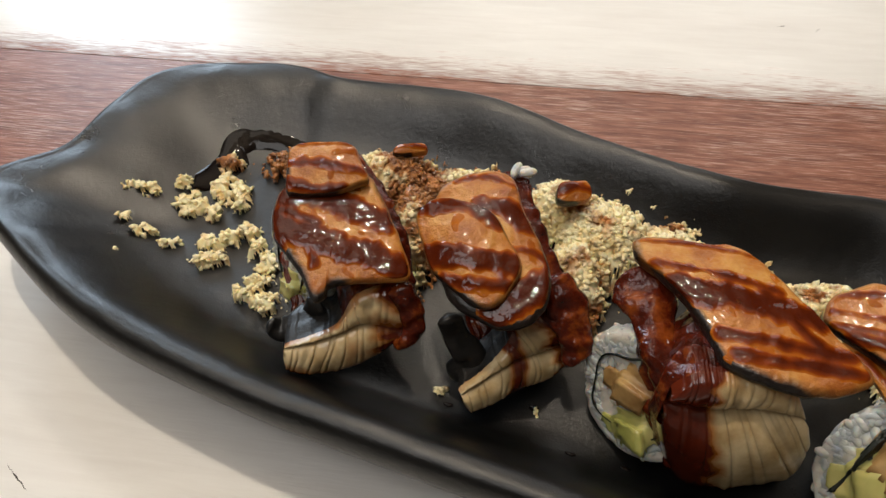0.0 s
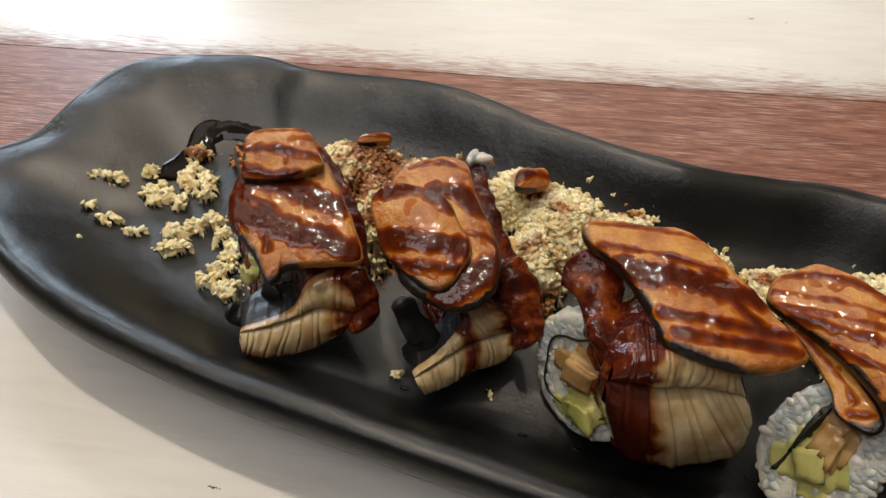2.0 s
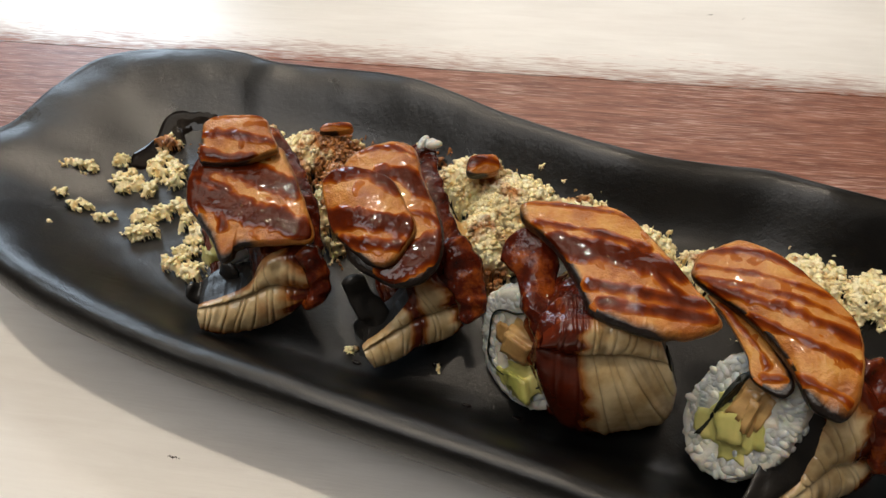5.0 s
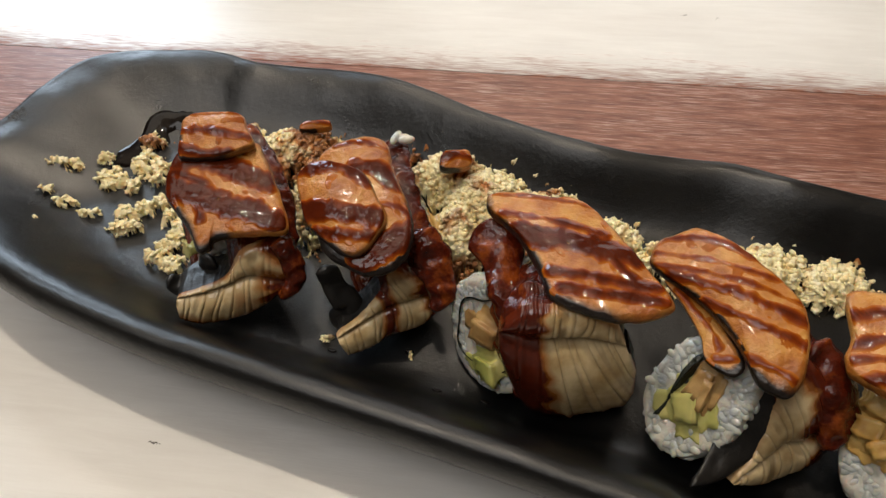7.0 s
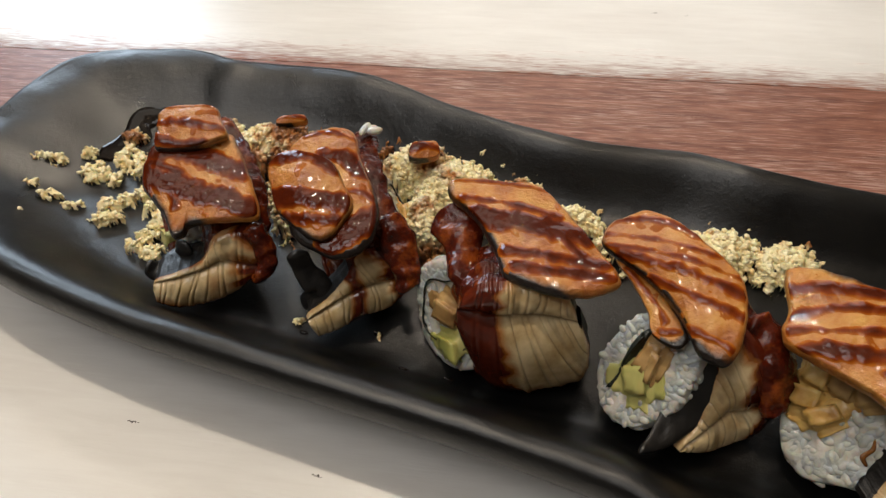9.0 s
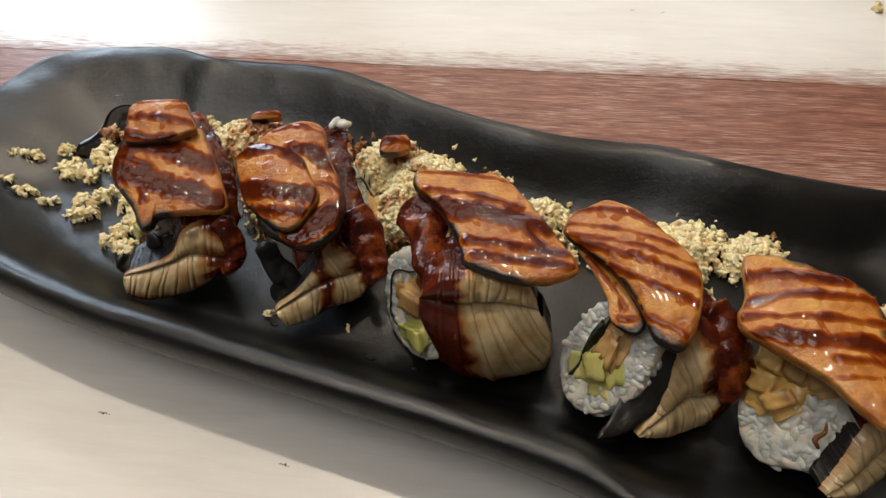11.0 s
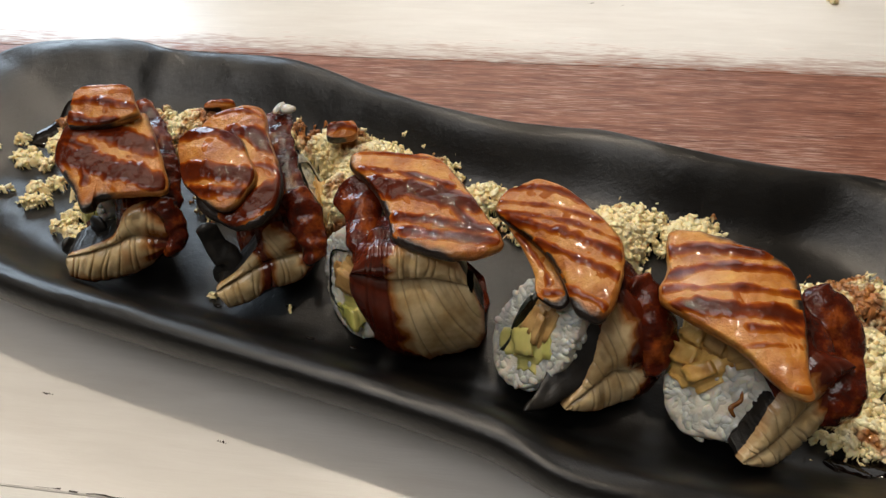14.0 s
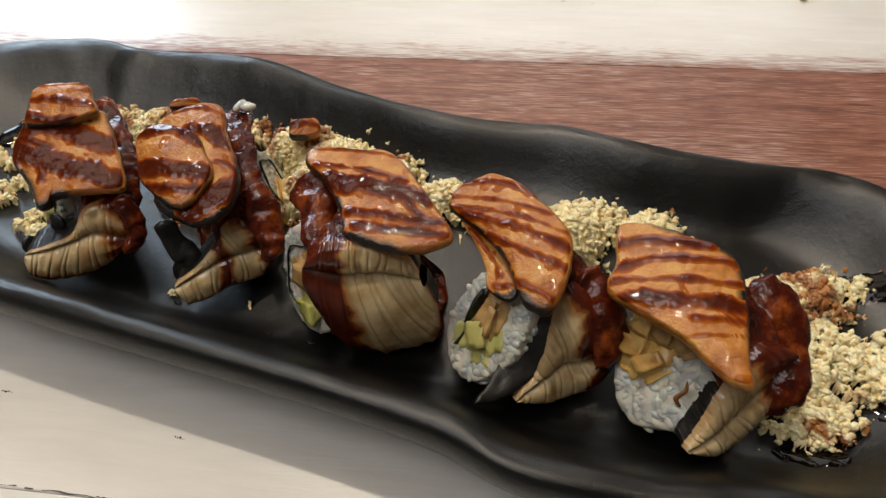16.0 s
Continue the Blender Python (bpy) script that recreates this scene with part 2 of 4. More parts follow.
# ---- the room and the table ----
def box_mesh(name, x0, y0, z0, x1, y1, z1, material, bevel=0.0):
    bm = bmesh.new()
    bmesh.ops.create_cube(bm, size=1)
    for v in bm.verts:
        v.co = Vector((x0 + (v.co.x + 0.5) * (x1 - x0), y0 + (v.co.y + 0.5) * (y1 - y0), z0 + (v.co.z + 0.5) * (z1 - z0)))
    if bevel:
        bmesh.ops.bevel(bm, geom=bm.edges[:], offset=bevel, segments=2, affect="EDGES")
    me = bpy.data.meshes.new(name)
    bm.to_mesh(me)
    bm.free()
    me.materials.append(material)
    return me


def setting(name, me, label):
    return tagged(new(name, me), label, name.split("_")[0], kind="structure")


# unseen room shell, added to bounce light and give glossy things surroundings
FZ = -0.75
setting("floor", box_mesh("floor", -3, -3, FZ - 0.1, 3, 2.4, FZ, FLOOR), "dark brown floor of the dining room")
setting("ceiling", box_mesh("ceiling", -3, -3, 1.95, 3, 2.4, 2.05, WALL), "unseen plain pale ceiling, added to bounce light")
setting("wall_south", box_mesh("wall_south", -3, -3.12, FZ, 3, -3, 1.95, WALL), "unseen plain pale wall, added to bounce light")
setting("wall_west", box_mesh("wall_west", -3.12, -3, FZ, -3, 2.4, 1.95, WALL), "unseen plain pale wall, added to bounce light")
setting("wall_east", box_mesh("wall_east", 3, -3, FZ, 3.12, 2.4, 1.95, WALL), "unseen plain pale wall, added to bounce light")
# the unseen far wall with two openings, added dark so the plate reflects dark
holes = [(-1.6, -0.7, 0.5, 1.75), (-0.1, 1.6, 0.6, 1.7)]
pieces = [(-3, -1.6, FZ, 1.95), (-0.7, -0.1, FZ, 1.95), (1.6, 3, FZ, 1.95)]
for x0, x1, z0, z1 in holes:
    pieces += [(x0, x1, FZ, z0), (x0, x1, z1, 1.95)]
north = tagged(new("wall_north"), "unseen far wall with two openings, dark to keep plate reflections dark", "wall", kind="structure")
for x0, x1, z0, z1 in pieces:
    part("wall_panel", box_mesh("wall_panel", x0, 2.4, z0, x1, 2.55, z1, DARK_WALL), north)

TURN = -10.5
table = tagged(new("table"), "plank table top, whitewashed and worn to brown wood", "table")
table.matrix_world = pose(0, 0, 0, 0, 0, TURN)
for q0, q1, material, name in ((-0.06, 0.0648, WHITE_PLANK, "plank"), (0.0651, 0.1897, WHITE_PLANK, "plank"), (0.1899, 0.3166, BROWN_PLANK, "plank"),
                               (0.3168, 0.445, WORN_PLANK, "plank"), (0.4455, 0.575, WHITE_PLANK, "plank"), (-0.19, -0.0605, WHITE_PLANK, "plank")):
    ob = part(name, box_mesh(name, -0.7, 0, -0.028, 0.8, q1 - q0, 0, material, 0.0003), table)
    ob.location = (0, q0, 0)
for x in (-0.55, 0.65):
    for y in (-0.1, 0.48):
        part("leg", box_mesh("leg", x - 0.03, y - 0.03, FZ, x + 0.03, y + 0.03, -0.028, LEG, 0.004), table)

def paint_chip(x, y, long, wide, turn, seed):
    """A thin dark crack or chip in the paint."""
    rng = random.Random(seed)
    verts, faces = [], []
    for k in range(13):
        f = k / 12 - 0.5
        w = wide * (0.25 + rng.random()) * (1 - 3.6 * f * f)
        off = wide * rng.uniform(-0.9, 0.9)
        verts += [(f * long, off - w, 0.0), (f * long, off + w, 0.0)]
    faces = [(2 * k, 2 * k + 2, 2 * k + 3, 2 * k + 1) for k in range(12) if rng.random() > 0.2]
    ob = part("paint_chip", mesh_of("paint_chip", verts, faces, LEG, False), table)
    ob.matrix_local = table.matrix_world.inverted() @ pose(x, y, 0.00025, 0, 0, turn)


for spec in ((-0.035, 0.106, 0.005, 0.00035, -15, 1), (0.030, 0.083, 0.004, 0.0004, -20, 2), (-0.112, 0.117, 0.014, 0.00022, -42, 3),
             (-0.010, 0.0685, 0.036, 0.00030, -12, 4), (0.012, 0.064, 0.010, 0.0003, -10, 5), (0.205, 0.352, 0.004, 0.0005, 10, 6), (0.222, 0.347, 0.003, 0.0004, 40, 7)):
    paint_chip(*spec)


# ---- the plate ----
O2, U2, V2 = np.array((0.06, 0.12)), np.array((0.930, -0.367)), np.array((0.367, 0.930))
RIM = [(-0.224, 0.020), (-0.213, 0.044), (-0.2130, 0.070), (-0.208, 0.0955), (-0.186, 0.110), (-0.1536, 0.1180), (-0.1335, 0.1170),
       (-0.100, 0.1222), (-0.062, 0.1218), (-0.020, 0.1130), (0.030, 0.1040), (0.078, 0.1100), (0.110, 0.1050), (0.150, 0.1065), (0.178, 0.1085),
       (0.205, 0.096), (0.230, 0.062), (0.232, 0.020), (0.200, -0.018), (0.150, -0.032), (0.1020, -0.0385), (0.072, -0.0325), (0.030, -0.0300),
       (-0.050, -0.0290), (-0.100, -0.0270), (-0.150, -0.0200), (-0.190, -0.0060), (-0.215, 0.006)]


def plane_point(u, v, z):
    x, y = O2 + u * U2 + v * V2
    return (x, y, z)


def rim_height(u, v):
    near = smooth_step(0.05, -0.02, v)
    return 0.0300 + 0.0075 * near + 0.003 * smooth_step(-0.15, -0.23, u) + 0.0010 * math.sin(u * 70) * (1 - near)


def plate_floor(u, v, s):
    left = smooth_step(-0.06, -0.22, u)
    rise = smooth_step(0.60 - 0.35 * left, 1.0, s)
    low = 0.0105 + 0.004 * left
    return low + (rim_height(u, v) - low) * rise ** 1.25


def make_plate():
    outline = spline(RIM, 200, closed=True)
    rings, verts = [0, 0.12, 0.25, 0.37, 0.48, 0.57, 0.64, 0.70, 0.75, 0.80, 0.84, 0.88, 0.915, 0.945, 0.97, 0.985, 1.0], []
    spine = [np.array((min(max(p[0], -0.13), 0.14) * 0.9, 0.041)) for p in outline]
    for s in rings:
        for p, c in zip(outline, spine):
            q = c + (p - c) * s
            z = plate_floor(q[0], q[1], s)
            if s > 0.05:
                z += 0.0014 * wob((q[0], q[1], 0), 34) * s ** 2 + (0.0003 + 0.0006 * s ** 2) * wob((q[0], q[1], 0), 95, 3)
            verts.append(plane_point(q[0], q[1], z))
    # the rounded lip and the underside down to a foot
    lip = [(0.0016, 0.0003), (0.0034, -0.0008), (0.0050, -0.0030), (0.0056, -0.0060), (0.0052, -0.0095), (0.0036, -0.0130), (0.0008, -0.0165)]
    for out, dz in lip:
        for k, (p, c) in enumerate(zip(outline, spine)):
            d = (p - c) / np.linalg.norm(p - c)
            q = p + d * out
            wave = 0.0007 * wob((p[0], p[1], 0), 60, 7)
            verts.append(plane_point(q[0], q[1], rim_height(*p) + dz + wave))
    for s, z in ((0.90, 0.011), (0.80, 0.006), (0.70, 0.0025), (0.66, 0.0), (0.60, 0.0), (0.58, 0.002), (0.0, 0.002)):
        for p, c in zip(outline, spine):
            q = c + (p - c) * s
            verts.append(plane_point(q[0], q[1], min(z, plate_floor(q[0], q[1], s) - 0.006)))
    rows = len(rings) + len(lip) + 7
    me = mesh_of("plate", verts, grid_faces(rows, 200, True, True), PLATE)
    return tagged(new("plate", me), "long black stoneware plate with a wavy raised rim", "plate")


plate = make_plate()


OUTLINE = spline(RIM, 200, closed=True)


def floor_at(x, y):
    """Height of the plate's inside at a place."""
    d = np.array((x, y)) - O2
    u, v = float(d @ U2), float(d @ V2)
    c = np.array((min(max(u / 0.9, -0.13), 0.14) * 0.9, 0.041))
    r = np.array((u, v)) - c
    far = float(np.linalg.norm(r))
    if far < 1e-6:
        return plate_floor(u, v, 0)
    r = r / far
    e = OUTLINE - c
    along = e @ r
    off = np.where(along > 0, np.abs(e[:, 0] * r[1] - e[:, 1] * r[0]), 9.0)
    return plate_floor(u, v, min(far / float(along[int(off.argmin())]), 1))


# ---- food: seared slices with stripes of sauce ----
def plane_axes(normal):
    """Two axes in a plane, the first as near to x as it can be, and its unit normal."""
    n = np.array(normal, float)
    n /= np.linalg.norm(n)
    a = np.array((1.0, 0, 0)) - n * n[0]
    a /= np.linalg.norm(a)
    return a, np.cross(n, a), n


def make_slice(parent, place, normal, outline, stripes, thick, crown, seed, char=(-0.8, -0.6), label=""):
    """A seared slice in a plane: its outline and its stripes of sauce (a line and half its width) in millimetres from the place."""
    ax, ay, n = plane_axes(normal)
    o = np.array(place, float)
    cols = 150
    rim = spline(outline, cols, closed=True) / 1000
    if np.sum(rim[:, 0] * np.roll(rim[:, 1], -1) - rim[:, 1] * np.roll(rim[:, 0], -1)) < 0:
        rim = rim[::-1]
    mid = rim.mean(axis=0)
    rim = np.array([mid + (p - mid) * (1 + 0.022 * noise.noise(Vector((p[0] * 260, p[1] * 260, seed)))) for p in rim])
    side = np.array([(p - mid) / np.linalg.norm(p - mid) for p in rim])
    burnt = np.array([smooth_step(-0.1, 0.75, float(d @ np.array(char))) for d in side])

    def top(p, r):
        lift = crown * (1 - r * r) + 0.0009 * noise.noise(Vector((p[0] * 70 + seed, p[1] * 70, 1.3))) + 0.0003 * noise.noise(Vector((p[0] * 300, p[1] * 300 + seed, 4)))
        return o + ax * p[0] + ay * p[1] + n * (lift - thick * 0.30 * max(0.0, (r - 0.93) / 0.07) ** 2)

    radii = [0.02] + [i / 26 for i in range(1, 24)] + [0.91, 0.935, 0.955, 0.972, 0.987, 1.0]
    verts, edge = [], []
    for r in radii:
        for k in range(cols):
            verts.append(top(mid + (rim[k] - mid) * r, r))
            edge.append(r - 0.12 + 0.17 * burnt[k] if r > 0.8 else r - 0.12)
    for step, inset in ((0.45, 1.006), (0.8, 0.995), (1.0, 0.96), (1.05, 0.6), (1.0, 0.04)):
        for k in range(cols):
            verts.append(top(mid + (rim[k] - mid) * inset, 1.0) - n * thick * (step - 0.3))
            edge.append(0.84 + 0.24 * burnt[k] if step < 1 else 0.8)
    faces = grid_faces(len(radii) + 5, cols, True, True)
    faces.append(tuple(range(cols)))
    body = part("seared_slice", mesh_of("seared_slice", verts, faces, SEARED, edge=edge), parent, label)
    # the sauce lies on the slice in stripes with wavering edges, and in drops
    lines = [(spline([(*p, 0) for p in path], 48)[:, :2] / 1000, wide / 1000) for path, wide in stripes]
    rings = [0.02] + [0.02 + 0.973 * i / 69 for i in range(1, 70)]
    sv, thick_at = [], []
    for r in rings:
        for k in range(cols):
            p = mid + (rim[k] - mid) * r
            waver = noise.noise(Vector((p[0] * 130 + seed, p[1] * 130, 2))) + 0.6 * noise.noise(Vector((p[0] * 380, p[1] * 380 + seed, 6)))
            deep = -0.004
            for line, wide in lines:
                near = float(np.sqrt(((line - p) ** 2).sum(axis=1).min()))
                deep = max(deep, wide * (1.30 + 0.38 * waver) + 0.0006 * waver - near)
            drop = noise.noise(Vector((p[0] * 210 + seed * 3, p[1] * 210, 8))) - 0.36
            mask = max(smooth_step(-0.0006, 0.0008, deep), 0.8 * smooth_step(0.0, 0.12, drop))
            body_of_it = smooth_step(0.0, 0.0024, deep)
            h = -0.00012 + 0.00030 * mask + 0.00030 * body_of_it
            if r > 0.975:
                h -= 0.0005
            sv.append(top(p, r) + n * h)
            thick_at.append(0.30 * mask + 0.62 * body_of_it)
    part("sauce", mesh_of("sauce", sv, grid_faces(len(rings), cols, True, True), SAUCE, thick=thick_at), body, "glossy red-brown sauce in stripes")
    return body


# ---- food: a strip of grilled eel bent over the roll ----
def facing(turn, rise):
    a, b = radians(turn), radians(rise)
    return np.array((math.sin(a) * math.cos(b), -math.cos(a) * math.cos(b), math.sin(b)))


def make_eel(parent, place, normal, upper, middle, lower, back, seed, glazed=0.7, brown=0.0, band=None, pitch=3.4):
    """A strip of eel cut across: the upper edge, the lateral line and the lower edge of the cut, in millimetres in its plane,
    from the thin end to the glazed outside. glazed: where along it the glaze begins; band: a run of sauce across it."""
    count, half = 220, 12
    ax, ay, normal = plane_axes(normal)
    o = np.array(place, float)
    curves = []
    for path in (upper, middle, lower):
        flat = spline([(*p, 0) for p in path], count) / 1000
        curves.append(np.array([o + ax * p[0] + ay * p[1] for p in flat]))
    top, line, low = curves
    back = np.array(back, float)
    length = np.concatenate([[0], np.cumsum(np.linalg.norm(np.diff((line + top + low) / 3, axis=0), axis=1))])
    blunt = [math.sqrt(max(0.0, 1 - max(0.0, (i / (count - 1) - 0.88) / 0.14) ** 2)) * math.sqrt(min(1, 0.12 + i / 12)) for i in range(count)]
    ragged = [1 + 0.03 * noise.noise(Vector((i * 0.066, seed, 0))) + 0.015 * noise.noise(Vector((i * 0.24, seed, 3))) for i in range(count)]

    def at(i, f):
        """f from -1 (lower edge) to 1 (upper edge)."""
        return line[i] + ((top[i] if f > 0 else low[i]) - line[i]) * abs(f) * blunt[i] * ragged[i]

    verts, groove, browned = [], [], []
    for i in range(count):
        s = i / (count - 1)
        for j in range(2 * half + 1):
            f = j / half - 1
            p = at(i, f)
            w = float(np.linalg.norm((top[i] if f > 0 else low[i]) - line[i]))
            ph = length[i] * 1000 / pitch + 0.55 * noise.noise(Vector((i * 0.03, f * 1.5, seed))) + 0.25 * math.sin(i * 0.19 + seed) + (0.5 if f > 0 else 0)
            deepness = 0.62 + 0.55 * noise.noise(Vector((math.floor(ph) * 1.7, seed, f * 1.3)))
            near_line = max(0, 1 - abs((ph % 1) - 0.5) / 0.17)
            notch = near_line * near_line * (3 - 2 * near_line) * deepness * min(1, w / 0.004)
            mid = 0.75 * max(0, 1 - abs(f) * w / 0.0011)
            cut = max(notch, mid) * (1 if abs(f) < 0.9 else 0.3) * (1 - 0.85 * smooth_step(glazed - 0.05, glazed + 0.12, s))
            puff = 0.00012 * math.cos(2 * math.pi * ph) + (0.0006 + 0.13 * w) * math.sin(math.pi * min(1, abs(f)) ** 0.8)
            puff -= 0.0020 * max(0, (abs(f) - 0.8) / 0.2) ** 2
            verts.append(p + normal * (puff - 0.0005 * cut))
            groove.append(min(1, max(0, cut)) * 0.55)
            # glaze outside, browned lower edge; the last term paints the topping's shade
            glaze_and_shade = max(0, (s + 0.16 * noise.noise(Vector((f * 2.2, seed, 9))) + 0.08 * noise.noise(Vector((f * 7, seed, 4))) - glazed) / 0.20) + 0.55 * max(0, (-f - 0.62) / 0.38) ** 1.3 + 0.3 * max(0, (f - 0.7) / 0.3)
            if band:
                glaze_and_shade += 0.75 * max(0, 1 - ((s - band[0] - 0.05 * f) / band[1]) ** 2)
            browned.append(glaze_and_shade * 0.95 + brown * (0.5 + 0.6 * noise.noise(Vector((length[i] * 130 + seed, f * 1.2, 1)))))
    cols = 2 * half + 1
    eel = part("eel_strip", mesh_of("eel_strip", verts, grid_faces(count, cols), FLESH, groove=groove, browned=browned), parent, "grilled eel with pale flaky flesh")
    # wall round the cut, drawn back: dark skin on the inside, glaze on the outside
    loop = [(i, -1) for i in range(count)] + [(i, 1) for i in range(count - 1, -1, -1)]
    edge = [verts[i * cols + (0 if f < 0 else cols - 1)] for i, f in loop]
    centre = sum(edge) / len(edge)
    split = [0, int(count * 0.30), len(loop) - int(count * 0.55), len(loop)]
    for name, a, b, material, lump, label in (("underside", split[0], split[1] + 1, SKIN, 0.0002, ""), ("glaze", split[1], split[2] + 1, GLAZE, 0.0016, "sticky dark red-brown glaze"),
                                             ("skin", split[2], split[3], SKIN, 0.0003, "dark grey-black eel skin")):
        out = []
        run = back if material is GLAZE else back * np.array((0.1, 0.30, -0.1))
        deep = 54 if material is GLAZE else 12
        for d in range(deep + 1):
            g = d / deep
            for k in range(a, b):
                p = edge[k]
                o = p - centre
                o = o - back * float(o @ back) / float(back @ back)
                o /= np.linalg.norm(o)
                swell = 0.0016 * math.sin(math.pi * min(1, g * 2.2)) if material is GLAZE else 0
                q = p + run * g + o * (swell + (lump * (wob(p + back * g, 170, seed) + 0.35 * wob(p + back * g, 420, seed)) + 0.0011 * wob(p + back * g, 60, seed)) * min(1, g * 8))
                q = q - o * 0.006 * max(0, g - 0.65) ** 1.6 / 0.35 ** 1.6
                out.append(q)
        out += [centre + run * 0.98] * (b - a)
        part(name, mesh_of(name, out, grid_faces(deep + 2, b - a), material), eel, label)
    return eel


def skin_flap(parent, path, widths, lift, label, material=None, name="skin_flap"):
    """A thin curl of skin, or a lumpy fold of glazed eel."""
    count = 60
    line = spline(path, count)
    wide = np.interp(np.linspace(0, 1, count), np.linspace(0, 1, len(widths)), widths)
    verts = []
    for i in range(count):
        d = line[min(i + 1, count - 1)] - line[max(i - 1, 0)]
        o = np.cross(d, np.array((0.0, -0.5, 0.85)))
        o /= np.linalg.norm(o)
        u = np.cross(o, d)
        u /= np.linalg.norm(u)
        end = math.sqrt(min(1, 0.03 + i / 4, 0.03 + (count - 1 - i) / 4))
        for k in range(20):
            a = 2 * math.pi * k / 20
            p = line[i] + o * math.cos(a) * wide[i] * end + u * math.sin(a) * lift * end
            out = (o * math.cos(a) + u * math.sin(a)) * min(0.0026, lift * 0.8) * (wob(p, 85, 3) + 0.5 * wob(p, 260, 5))
            verts.append(p + out)
    faces = grid_faces(count, 20, True) + [tuple(range(20))[::-1], tuple(range((count - 1) * 20, count * 20))]
    return part(name, mesh_of(name, verts, faces, material or SKIN), parent, label)


# ---- food: rice roll ----
def grain_shape(level):
    bm = bmesh.new()
    bmesh.ops.create_icosphere(bm, subdivisions=level, radius=1)
    v = [tuple(q.co) for q in bm.verts]
    f = [tuple(q.index for q in p.verts) for p in bm.faces]
    bm.free()
    return np.array(v), f


GRAIN = grain_shape(2)


def flake_shapes(kinds, seed):
    """Ragged, lobed flakes of fried batter."""
    v, f = GRAIN
    out = []
    for k in range(kinds):
        rows = []
        for p in v:
            a = noise.noise(Vector(p) * 1.7 + Vector((k * 3.1, seed, 0)))
            b = noise.noise(Vector(p) * 3.9 + Vector((0, k * 2.3, seed)))
            rows.append(p * (1 + 0.70 * a + 0.45 * b))
        out.append((np.array(rows) * np.array((1.3, 1.0, 0.66)), f))
    return out


FLAKES = flake_shapes(16, 5)


def flake_cloud(places, material, name, rng, size):
    verts, faces = [], []
    for p in places:
        shape, f = rng.choice(FLAKES)
        m = np.array(Euler((rng.gauss(0, 0.4), rng.gauss(0, 0.4), rng.uniform(0, 6.3))).to_matrix())
        base = len(verts)
        verts.extend(shape * (size * rng.choice((0.55, 0.75, 1.0, 1.0, 1.3))) @ m.T + np.array(p))
        faces.extend(tuple(i + base for i in q) for q in f)
    return mesh_of(name, verts, faces, material, True)


def blob_cloud(places, material, name, rng, size, stretch, rough=0.0, smooth=True):
    """Many small lumps joined: grains lie flat on their surface, crumbs at any turn. places: point, normal or None."""
    verts, faces = [], []
    shape_v, shape_f = GRAIN
    for p, nrm in places:
        if nrm is None:
            m = np.array(Euler((rng.uniform(0, 6.3), rng.uniform(0, 6.3), rng.uniform(0, 6.3))).to_matrix())
        else:
            q = Vector(nrm).to_track_quat("Z", "Y") @ Euler((rng.uniform(-0.25, 0.25), rng.uniform(-0.3, 0.3), rng.uniform(0, 6.3))).to_quaternion()
            m = np.array(q.to_matrix())
        sc = size * (rng.uniform(0.85, 1.15) if nrm is not None else rng.choice((0.5, 0.7, 0.9, 1.2, 1.6, 2.3)) * rng.uniform(0.8, 1.2))
        shape = shape_v * np.array((stretch, 1.0, 0.70)) * sc
        if rough:
            shape = shape * (1 + rough * np.array([[rng.uniform(-1, 1)] for _ in range(len(shape_v))]))
        base = len(verts)
        verts.extend(shape @ m.T + np.array(p))
        faces.extend(tuple(i + base for i in f) for f in shape_f)
    return mesh_of(name, verts, faces, material, smooth)


